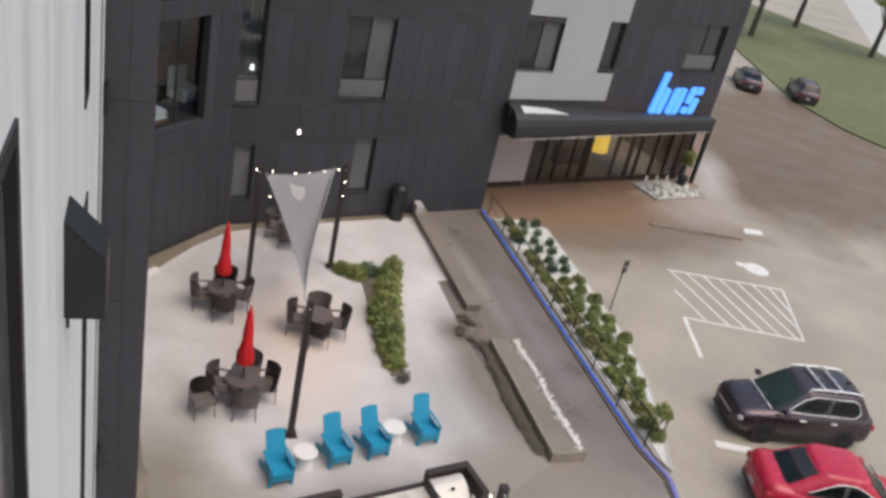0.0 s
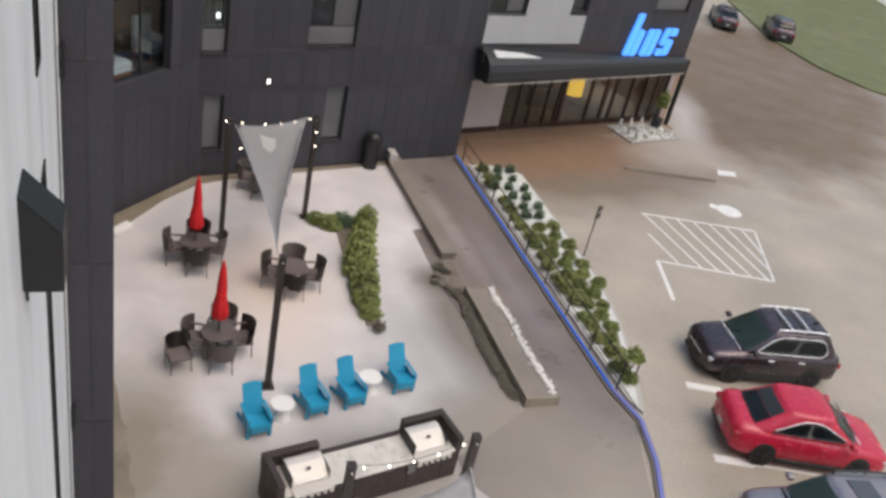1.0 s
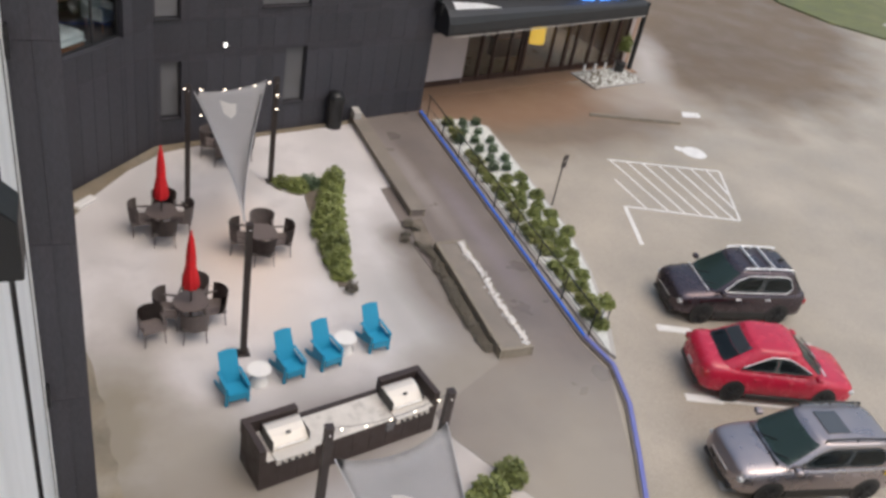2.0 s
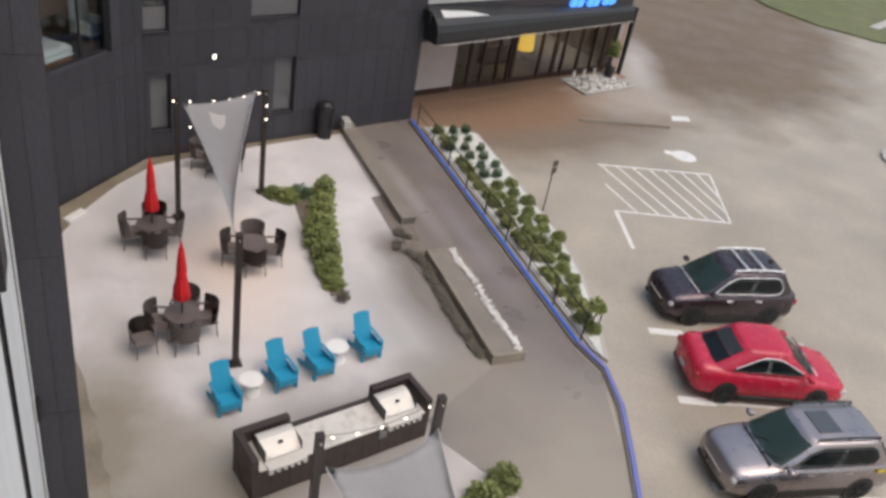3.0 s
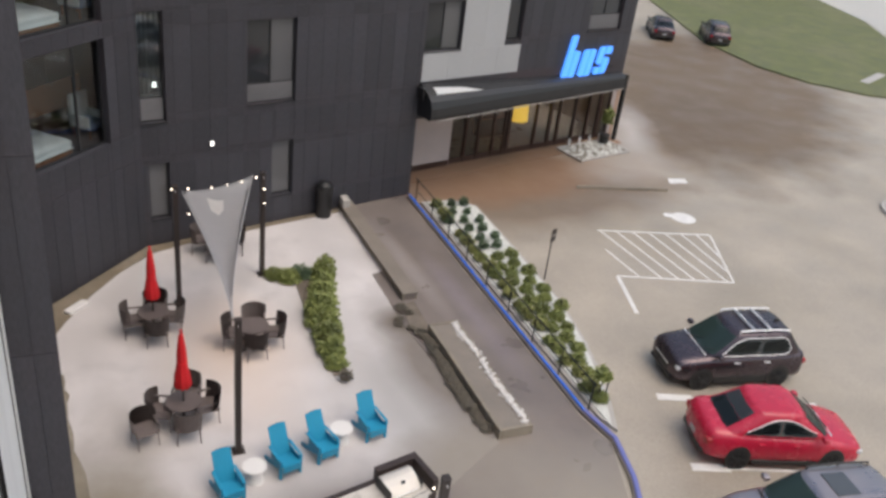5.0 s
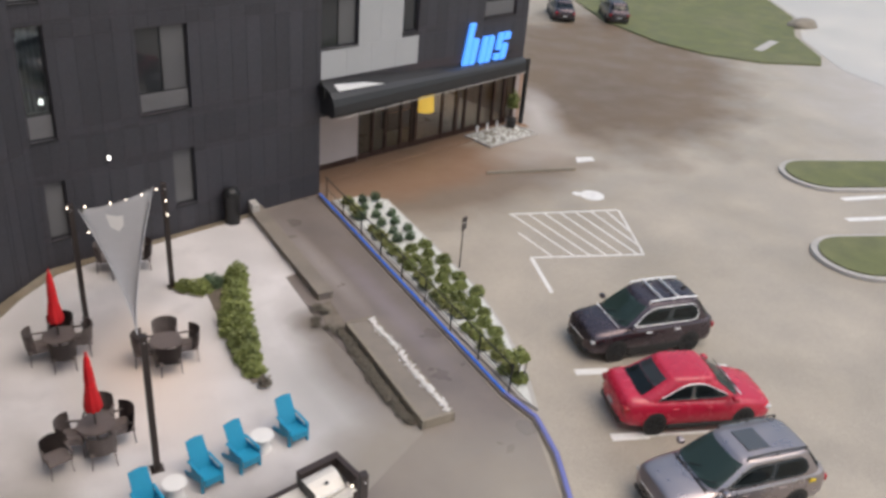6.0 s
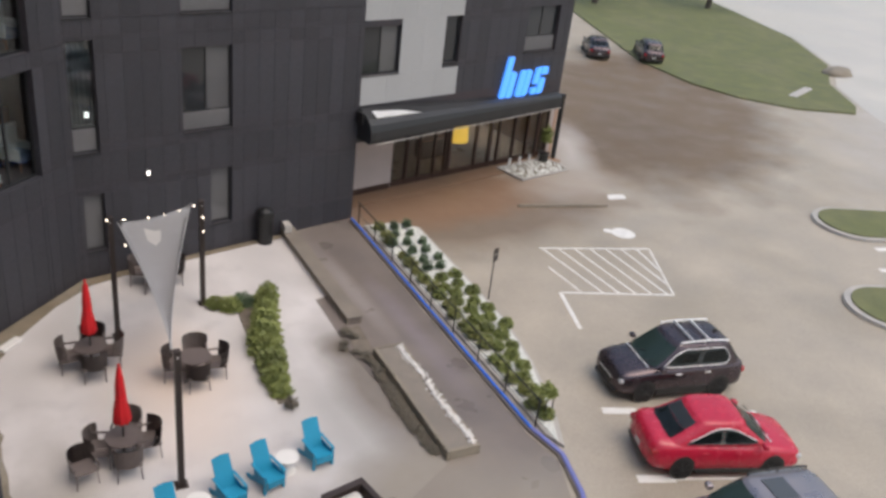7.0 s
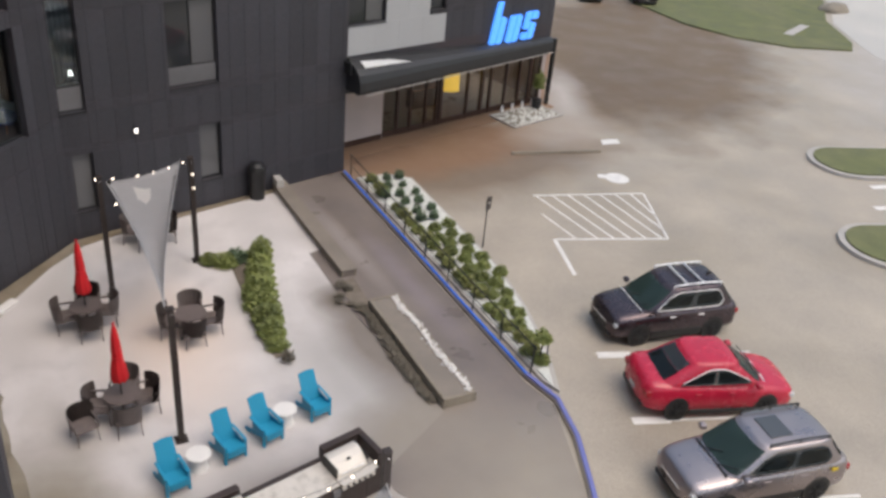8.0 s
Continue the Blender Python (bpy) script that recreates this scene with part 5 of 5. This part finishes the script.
def sail(a, b, c, label, power=1.45, sag=0.28, pool=True):
    """A three-cornered shade sail with hollow edges: a and b its broad end, c its tip."""
    a, b, c = Vector(a), Vector(b), Vector(c)
    th = thing("shade_sail", label, "shade sail", Matrix.Translation((a + b) / 2), group="shade sails")
    o = (a + b) / 2
    bm = bmesh.new()
    rows = []
    n, w = 22, 10
    for i in range(n + 1):
        s = i / n
        row = []
        for j in range(w + 1):
            t = j / w * 2 - 1
            half = (b - a) / 2 * max((1 - s) ** power, 0.012)
            mid = o.lerp(c, s)
            hollow = (c - o).normalized() * 0.34 * (1 - t * t) * (1 - s) ** 3
            p = mid + half * t + hollow
            p.z -= sag * math.sin(math.pi * s) * (1 - 0.5 * t * t)
            row.append(bm.verts.new(p - o))
        rows.append(row)
    for i in range(n):
        for j in range(w):
            bm.faces.new((rows[i][j], rows[i][j + 1], rows[i + 1][j + 1], rows[i + 1][j]))
    bmesh.ops.solidify(bm, geom=bm.faces[:], thickness=0.006)
    part("cloth", bm, SAIL, th, smooth=True)
    edge = bmesh.new()
    for j in (0, w):
        pts = [o.lerp(c, i / n) + (b - a) / 2 * max((1 - i / n) ** power, 0.012) * (-1 if j == 0 else 1) - Vector((0, 0, sag * 0.5 * math.sin(math.pi * i / n))) - o for i in range(n + 1)]
        for p, q in zip(pts, pts[1:]):
            rod(edge, p, q, 0.012, n=5)
    part("hem", edge, SAIL, th)
    # pooled water's sky reflection, added as a plain white sheet
    if pool:
        m = bmesh.new()
        pts = []
        for s, t in ((0.10, -0.40), (0.11, -0.1), (0.12, 0.12), (0.22, 0.10), (0.25, -0.1), (0.20, -0.36)):
            p = o.lerp(c, s) + (b - a) / 2 * ((1 - s) ** power) * t
            p.z -= sag * math.sin(math.pi * s) * (1 - 0.5 * t * t) - 0.022
            pts.append(m.verts.new(p - o))
        m.faces.new(pts)
        bmesh.ops.solidify(m, geom=m.faces[:], thickness=0.006)
        part("patch", m, WHITE_PLASTIC, th, "white patch standing in for pooled water reflecting sky")
    return th


sail((2.66, 24.75, 3.74), (5.05, 25.75, 3.70), (2.86, 17.25, 3.92), "pale grey triangular shade sail over the patio")
sail_post(3.2, 10.5, 3.9)
sail_post(5.75, 10.95, 3.9)
sail((3.25, 10.15, 3.45), (5.6, 10.6, 3.45), (4.4, 4.0, 3.4), "pale grey shade sail nearer the wing", power=0.9, sag=0.3)

# string lights between the rear posts
sl = thing("string_lights", "string of small warm bulbs between the sail posts", "string lights")
P0, P1 = Vector((2.33, 24.3, 4.10)), Vector((5.34, 25.59, 3.80))
pts = []
for k in range(13):
    f = k / 12
    p = P0.lerp(P1, f)
    p.z -= 0.16 * math.sin(math.pi * f)
    pts.append(p)
wire = bmesh.new()
for p, q in zip(pts, pts[1:]):
    rod(wire, p, q, 0.006, n=5)
drop = [P1, P1 + Vector((0.02, -0.12, -0.45)), P1 + Vector((0.03, -0.12, -0.95)), P1 + Vector((0.03, -0.12, -1.3))]
for p, q in zip(drop, drop[1:]):
    rod(wire, p, q, 0.006, n=5)
drop2 = [P0, P0 + Vector((0.5, 0.15, -0.95))]
rod(wire, *drop2, 0.006, n=5)
part("wire", wire, BLACK, sl)
for p in [pts[k] for k in (0, 2, 5, 7, 9, 11, 12)] + drop[1:3] + [drop2[1]]:
    bm = bmesh.new()
    bmesh.ops.create_icosphere(bm, subdivisions=2, radius=0.028, matrix=Matrix.Translation(p - Vector((0, 0, 0.06))))
    part("bulb", bm, BULB, sl, "lit warm bulb")


sl2 = thing("string_lights", "string of small warm bulbs over the nearer shade sail", "string lights")
Q = [Vector((3.2, 10.5, 3.88)), Vector((5.75, 10.95, 3.88))]
wire = bmesh.new()
pts = [Q[0].lerp(Q[1], k / 10) - Vector((0, 0, 0.22 * math.sin(math.pi * k / 10))) for k in range(11)]
for p, q in zip(pts, pts[1:]):
    rod(wire, p, q, 0.006, n=5)
part("wire", wire, BLACK, sl2)
for k in (1, 3, 5, 7, 9):
    bm = bmesh.new()
    bmesh.ops.create_icosphere(bm, subdivisions=2, radius=0.02, matrix=Matrix.Translation(pts[k] - Vector((0, 0, 0.06))))
    part("bulb", bm, BULB, sl2, "lit warm bulb")


def dining_chair(label):
    """A wicker armchair facing +y."""
    th = thing("dining_chair", label, "chair", group="patio chairs")
    part("seat", boxed((-0.29, -0.27, 0.40), (0.29, 0.27, 0.46), bevel=0.02), WICKER, th)
    bm = bmesh.new()
    prev = None
    for k in range(9):
        a = math.pi * (1.06 + 0.88 * k / 8)
        x, y = 0.32 * math.cos(a), -0.02 + 0.29 * math.sin(a)
        col = [bm.verts.new((x * s, y * s - 0.05 * (s - 1) * 8, z)) for z, s in ((0.40, 1.0), (0.64, 1.04), (0.92, 1.07))]
        if prev:
            for i in range(2):
                bm.faces.new((prev[i], col[i], col[i + 1], prev[i + 1]))
        prev = col
    bmesh.ops.solidify(bm, geom=bm.faces[:], thickness=0.03)
    part("backrest", bm, WICKER, th)
    for t in (-1, 1):
        part("armrest", bar(bmesh.new(), (t * 0.29, -0.2, 0.66), (t * 0.29, 0.24, 0.64), 0.05, 0.03), WICKER, th)
        part("arm_post", rod(bmesh.new(), (t * 0.29, 0.22, 0.4), (t * 0.29, 0.22, 0.64), 0.016, n=6), WICKER, th)
        for y in (-0.23, 0.23):
            part("leg", rod(bmesh.new(), (t * 0.24, y, 0.40), (t * 0.27, y * 1.12, 0.0), 0.018, 0.014, n=6), WICKER, th)
    return th


chair = dining_chair("dark brown woven patio armchair at a table")
tables = [(1.50, 22.85, -4, True), (1.80, 18.42, -6, True), (4.22, 21.45, -12, False), (4.15, 27.4, -8, False)]
placed = False


def round_table(x, y, deg, umbrella):
    th = thing("round_table", "round grey-brown patio table with four chairs", "table", pose(x, y, 0, 0, 0, deg), group="patio tables")
    bm = bmesh.new()
    bmesh.ops.create_cone(bm, cap_ends=True, segments=36, radius1=0.46, radius2=0.46, depth=0.035, matrix=Matrix.Translation((0, 0, 0.725)))
    bmesh.ops.bevel(bm, geom=[e for e in bm.edges if abs(e.verts[0].co.z - e.verts[1].co.z) < 1e-5], offset=0.01, segments=2, affect="EDGES")
    part("tabletop", bm, TABLE_TOP, th)
    part("pedestal", rod(bmesh.new(), (0, 0, 0.03), (0, 0, 0.71), 0.045, n=12), DARK_STEEL, th)
    for k in range(4):
        a = k * math.pi / 2 + 0.78
        part("leg", bar(bmesh.new(), (0, 0, 0.06), (0.40 * math.cos(a), 0.40 * math.sin(a), 0.02), 0.05, 0.03), DARK_STEEL, th)
    if umbrella:
        um = thing("closed_umbrella", "closed bright red parasol standing in the table", "umbrella", pose(x, y, 0.0, 0, 0, deg), group="parasols")
        part("pole", rod(bmesh.new(), (0, 0, 0.745), (0, 0, 2.92), 0.022, n=10), DARK_STEEL, um)
        bm = bmesh.new()
        prof = [(1.22, 0.19), (1.30, 0.215), (1.55, 0.19), (1.80, 0.145), (1.95, 0.118), (2.15, 0.12), (2.45, 0.095), (2.75, 0.06), (2.90, 0.02)]
        rings = []
        for z, r in prof:
            ring = []
            for k in range(24):
                a = k / 24 * 2 * math.pi
                rr = r * (1 + 0.16 * math.cos(a * 8 + z * 0.8))
                ring.append(bm.verts.new((rr * math.cos(a), rr * math.sin(a), z)))
            rings.append(ring)
        for r0, r1 in zip(rings, rings[1:]):
            for k in range(24):
                j = (k + 1) % 24
                bm.faces.new((r0[k], r0[j], r1[j], r1[k]))
        bm.faces.new(rings[-1])
        part("canopy", bm, RED_CLOTH, um, smooth=True)
        part("tie_strap", rod(bmesh.new(), (0, 0, 1.93), (0, 0, 1.97), 0.14, n=20), RED_CLOTH, um)
        bm = bmesh.new()
        bmesh.ops.create_icosphere(bm, subdivisions=2, radius=0.035, matrix=Matrix.Translation((0, 0, 2.93)))
        part("finial", bm, RED_CLOTH, um)
    return th


for x, y, deg, um in tables:
    round_table(x, y, deg, um)
    for k in range(4):
        a = radians(deg + 90 * k + rng.uniform(-9, 9))
        d = 0.56 + rng.uniform(-0.05, 0.06)
        m = pose(x + d * math.cos(a), y + d * math.sin(a), 0, 0, 0, math.degrees(a) + 90 + rng.uniform(-10, 10))
        o = chair
        if placed:
            o = copy_thing(chair, m)
        chair.matrix_basis, placed = (chair.matrix_basis, True) if placed else (m, True)
        o.scale = (1.1, 1.1, 1.1)
lone = copy_thing(chair, pose(0.78, 17.9, 0, 0, 0, 195))
lone.scale = (1.0, 1.0, 1.0)
tagged(lone, "grey-brown woven patio armchair standing alone on the concrete")


def lounge_chair():
    """A wide-slatted blue garden chair facing -y."""
    th = thing("garden_chair", "bright blue slatted plastic garden chair", "chair", group="blue chairs")
    for k in range(5):
        x = -0.232 + k * 0.116
        part("back_slat", bar(bmesh.new(), (x, 0.02, 0.26), (x * 0.95, 0.40, 0.96 - 0.008 * abs(k - 2) ** 2), 0.113, 0.025), BLUE_PLASTIC, th)
    for k in range(6):
        y = -0.50 + k * 0.09
        part("seat_slat", boxed((-0.29, y, 0.36 - k * 0.02), (0.29, y + 0.086, 0.385 - k * 0.02)), BLUE_PLASTIC, th)
    part("front_apron", boxed((-0.29, -0.525, 0.20), (0.29, -0.503, 0.375)), BLUE_PLASTIC, th)
    for t in (-1, 1):
        part("armrest", boxed((t * 0.325 - 0.045, -0.46, 0.50), (t * 0.325 + 0.045, 0.22, 0.525), bevel=0.01), BLUE_PLASTIC, th)
        part("front_leg", boxed((t * 0.325 - 0.035, -0.46, 0.0), (t * 0.325 + 0.035, -0.38, 0.50)), BLUE_PLASTIC, th)
        part("rear_leg", bar(bmesh.new(), (t * 0.31, -0.36, 0.30), (t * 0.31, 0.45, 0.02), 0.04, 0.12), BLUE_PLASTIC, th)
        part("side_panel", boxed((t * 0.305 - 0.012, -0.38, 0.22), (t * 0.305 + 0.012, 0.12, 0.42)), BLUE_PLASTIC, th)
    part("back_brace", boxed((-0.32, 0.20, 0.46), (0.32, 0.235, 0.52)), BLUE_PLASTIC, th)
    return th


lc = lounge_chair()
for k, (x, y, deg) in enumerate(((2.42, 15.65, 10), (3.90, 16.2, 14), (4.92, 16.45, 16), (6.40, 16.9, 10))):
    m = pose(x, y, 0, 0, 0, deg)
    if k == 0:
        lc.matrix_basis = m
        o = lc
    else:
        o = copy_thing(lc, m)
    o.scale = (0.84, 1.0, 1.1)
for x, y in ((3.12, 15.85), (5.55, 16.65)):
    dt = thing("side_table", "small round white side table between blue chairs", "side table", pose(x, y, 0), group="side tables")
    bm = bmesh.new()
    bmesh.ops.create_cone(bm, cap_ends=True, segments=32, radius1=0.30, radius2=0.30, depth=0.04, matrix=Matrix.Translation((0, 0, 0.46)))
    bmesh.ops.bevel(bm, geom=[e for e in bm.edges if abs(e.verts[0].co.z - e.verts[1].co.z) < 1e-5], offset=0.012, segments=2, affect="EDGES")
    part("tabletop", bm, WHITE_PLASTIC, dt)
    bm = bmesh.new()
    bmesh.ops.create_cone(bm, cap_ends=True, segments=28, radius1=0.24, radius2=0.13, depth=0.44, matrix=Matrix.Translation((0, 0, 0.22)))
    part("pedestal", bm, WHITE_PLASTIC, dt)

# barbecue island
M = pose(4.62, 13.42, 0, 0, 0, 12.5)
isl = thing("barbecue_island", "dark brown clad barbecue island with pale stone worktop", "kitchen island", M)
part("body", boxed((-2.28, -0.42, 0.0), (2.28, 0.60, 0.86)), BBQ_WALL, isl)
for k in range(10):
    part("cladding_board", boxed((-2.28 + k * 0.456 + 0.004, -0.437, 0.02), (-2.28 + (k + 1) * 0.456 - 0.004, -0.422, 0.84)), BBQ_WALL, isl)
part("worktop", boxed((-2.12, -0.46, 0.862), (2.12, 0.43, 0.905), bevel=0.008), COUNTER, isl, "pale speckled stone worktop")
for lo, hi in (((-2.30, 0.44, 0.862), (-1.0, 0.62, 1.24)), ((1.15, 0.44, 0.862), (2.30, 0.62, 1.24)), ((-1.0, 0.44, 0.862), (1.15, 0.56, 0.93))):
    part("back_wall", boxed(lo, hi, bevel=0.012), BBQ_WALL, isl)
for x in (-2.30, 2.14):
    part("side_wall", boxed((x, -0.44, 0.862), (x + 0.16, 0.435, 1.24), bevel=0.012), BBQ_WALL, isl)
for x in (-0.72, 0.95):
    part("outlet_box", boxed((x - 0.1, -0.50, 0.58), (x + 0.1, -0.44, 0.80), bevel=0.01), LOUVRE, isl, "grey outlet box")
for x in (-1.5, 1.5):
    g = thing("gas_grill", "built-in steel gas grill with closed lid", "grill", M @ pose(x, 0.02, 0.907) @ Matrix.Scale(1.05, 4), group="grills")
    bm = bmesh.new()
    prof = [(-0.30, 0.02), (-0.30, 0.07), (-0.27, 0.13), (-0.10, 0.25), (0.06, 0.31), (0.20, 0.32), (0.30, 0.27), (0.33, 0.02)]
    aa = [bm.verts.new((-0.40, y, z)) for y, z in prof]
    bb = [bm.verts.new((0.40, y, z)) for y, z in prof]
    bm.faces.new(aa)
    bm.faces.new(bb[::-1])
    for i in range(len(prof)):
        j = (i + 1) % len(prof)
        bm.faces.new((aa[i], bb[i], bb[j], aa[j]))
    part("lid", bm, STEEL, g, "brushed steel lid")
    for s in (-0.415, 0.40):
        part("lid_end", boxed((s, -0.30, 0.0), (s + 0.015, 0.34, 0.30), bevel=0.004), BLACK, g)
    part("lid_handle", rod(bmesh.new(), (-0.30, -0.32, 0.14), (0.30, -0.32, 0.14), 0.014, n=8), CHROME, g)
    part("badge", boxed((-0.04, -0.16, 0.285), (0.04, -0.10, 0.315), Matrix.Rotation(0.0, 4, "X")), BLACK, g)
    part("front_panel", boxed((-0.43, -0.56, -0.10), (0.43, -0.47, 0.05), bevel=0.01), STEEL, g, "steel control panel")
    part("shelf_edge", boxed((-0.43, -0.47, 0.0), (0.43, -0.29, 0.03)), STEEL, g)
    for k in range(5):
        kx = -0.30 + k * 0.15
        part("knob", rod(bmesh.new(), (kx, -0.56, -0.03), (kx, -0.60, -0.03), 0.032, n=12), BLACK, g)

# bin by the facade, downspout shoe, wall lamp
bn = thing("litter_bin", "tall black litter bin standing against the facade", "bin", pose(8.62, 29.6, 0) @ Matrix.Diagonal((1.1, 1.1, 1.25, 1)))
bm = bmesh.new()
bmesh.ops.create_cone(bm, cap_ends=True, segments=24, radius1=0.27, radius2=0.31, depth=0.95, matrix=Matrix.Translation((0, 0, 0.475)))
part("body", bm, BLACK, bn)
bm = bmesh.new()
bmesh.ops.create_uvsphere(bm, u_segments=24, v_segments=10, radius=0.33, matrix=Matrix.Translation((0, 0, 0.96)) @ Matrix.Diagonal((1, 1, 0.75, 1)))
part("lid", bm, BLACK, bn, smooth=True)
part("hatch", boxed((-0.14, -0.34, 0.98), (0.14, -0.24, 1.12), bevel=0.01), PLASTIC, bn)
ds = thing("downspout_shoe", "white splash block under a downpipe at the wall", "splash block", pose(-0.72, 24.5, 0, 0, 0, 46))
part("block", boxed((-0.25, -0.14, 0.0), (0.55, 0.14, 0.12), bevel=0.03), WHITE_PLASTIC, ds)
wl = thing("wall_lamp", "small square lit white wall lamp on the facade", "wall lamp", FAC @ pose(-8.87, 0, 3.62))
part("housing", boxed((-0.07, -0.10, -0.10), (0.07, -0.016, 0.10), bevel=0.01), BLACK, wl)
part("diffuser", boxed((-0.055, -0.125, -0.08), (0.055, -0.101, 0.08), bevel=0.005), LAMP_WHITE, wl, "lit white diffuser")

# white-edged planter and plant at the entrance's end
ep = thing("pebble_bed", "flat grey-white pebble bed with pale edging beside the entrance", "planting bed", FAC @ pose(12.1, 0.65, 0.0))
for lo, hi in (((-1.9, -0.95, 0), (1.7, -0.85, 0.09)), ((-1.9, 0.85, 0), (1.7, 0.95, 0.09)), ((-1.9, -0.85, 0), (-1.8, 0.85, 0.09)), ((1.6, -0.85, 0), (1.7, 0.85, 0.09))):
    part("edging", boxed(lo, hi, bevel=0.015), KERB, ep)
part("bed", boxed((-1.8, -0.85, 0), (1.6, 0.85, 0.05)), GRAVEL, ep, "grey-white gravel filling")
peb = bmesh.new()
for k in range(260):
    bmesh.ops.create_icosphere(peb, subdivisions=1, radius=rng.uniform(0.03, 0.075), matrix=Matrix.Translation((rng.uniform(-1.75, 1.55), rng.uniform(-0.8, 0.8), 0.06)) @ Matrix.Diagonal((1, rng.uniform(0.7, 1.4), 0.6, 1)))
tagged(part("gravel_layer", peb, STONE, ep, "scattered grey pebbles"), kind="stuff")
for k in range(4):
    bl = thing("bollard", "short white post beside the entrance bed", "bollard", FAC @ pose(11.3 + k * 0.75, 1.75, 0.0), group="entrance posts")
    part("shaft", rod(bmesh.new(), (0, 0, 0), (0, 0, 0.36), 0.07, 0.06, n=12), BRIGHT_WHITE, bl)
    part("cap", rod(bmesh.new(), (0, 0, 0.36), (0, 0, 0.40), 0.085, 0.05, n=12), BLACK, bl)
gp = thing("potted_shrub", "tall green shrub in the entrance corner", "shrub", FAC @ pose(13.3, 1.2, 0.03))
bm = leaves(bmesh.new(), 900, 0.35, 0.35, 1.0, 0.09, 41, 0.3)
bmesh.ops.translate(bm, vec=(0, 0, 1.1), verts=bm.verts)
part("foliage", bm, LEAF, gp)
part("stem", rod(bmesh.new(), (0, 0, 0), (0, 0, 1.2), 0.04, 0.02, n=8), BARK, gp)
part("pot", rod(bmesh.new(), (0, 0, 0), (0, 0, 0.5), 0.22, 0.28, n=20), BLACK, gp)


# ---- far trees ----
def tree(x, y, h, seed):
    th = thing("tree", "broad leafy tree on the far lawn", "tree", pose(x, y, 0.05), group="far trees")
    rg = random.Random(seed)
    tr = bmesh.new()
    rod(tr, (0, 0, 0), (0.1, 0, h * 0.45), 0.34, 0.22, n=12)
    crown = bmesh.new()
    for k in range(9):
        a, e = rg.uniform(0, 6.28), rg.uniform(0.4, 1.2)
        s = Vector((0.1, 0, h * rg.uniform(0.30, 0.45)))
        t = s + Vector((math.cos(a) * math.cos(e), math.sin(a) * math.cos(e), math.sin(e))) * h * rg.uniform(0.3, 0.5)
        rod(tr, s, t, 0.11, 0.03, n=7)
        for q in range(3):
            c = t + Vector((rg.uniform(-1, 1), rg.uniform(-1, 1), rg.uniform(-0.4, 0.8))) * h * 0.10
            sub = leaves(bmesh.new(), 260, h * 0.15, h * 0.15, h * 0.12, 0.17, seed * 50 + k * 3 + q, 0.2)
            bmesh.ops.translate(sub, vec=c, verts=sub.verts)
            me = bpy.data.meshes.new("tmp")
            sub.to_mesh(me)
            sub.free()
            crown.from_mesh(me)
            bpy.data.meshes.remove(me)
    part("trunk", tr, BARK, th)
    part("crown", crown, LEAF, th)
    return th


tree(71.5, 86.5, 11, 1)
tree(73.5, 75.5, 10, 2)
tree(58.5, 77.0, 10, 3)

# ---- cladding pieces, last ----
cladding(wall, -11.36, 0.0, 0.0, 13.0, [o for o in FW if o[1] <= 0], 0.62, (3.4, 4.5, 8.45, 8.95), CLADDING)
WP = [(0.0, 5.17, 4.9, 9.65)]
cladding(upper, 0.0, 12.2, 5.0, 13.0, [o for o in FW if o[0] >= 0] + WP, 0.62, (6.2, 8.5, 9.65), CLADDING)
wp = thing("facade_panel", "off-white cladding panels forming an I shape on the facade", "wall panel", FAC, kind="structure")
for lo, hi in (((0.02, 4.98), (5.17, 6.2)), ((1.88, 6.2), (4.22, 8.4)), ((0.02, 8.4), (5.17, 9.65))):
    n = max(1, round((hi[0] - lo[0]) / 1.2))
    for k in range(n):
        a_, b_ = lo[0] + (hi[0] - lo[0]) * k / n, lo[0] + (hi[0] - lo[0]) * (k + 1) / n
        part("panel", boxed((a_ + 0.003, -0.03, lo[1] + 0.004), (b_ - 0.003, -0.002, hi[1])), WHITE_PANEL, wp)
cladding(ang, -4.64, 0.0, 0.0, 13.0, CW, 0.62, (3.4, 4.5, 8.2), CLADDING)
cladding(wing, -1.45, -0.72, 0.0, 13.0, [], 0.365, (3.4, 6.8, 10.2), CLADDING, front=12.56)
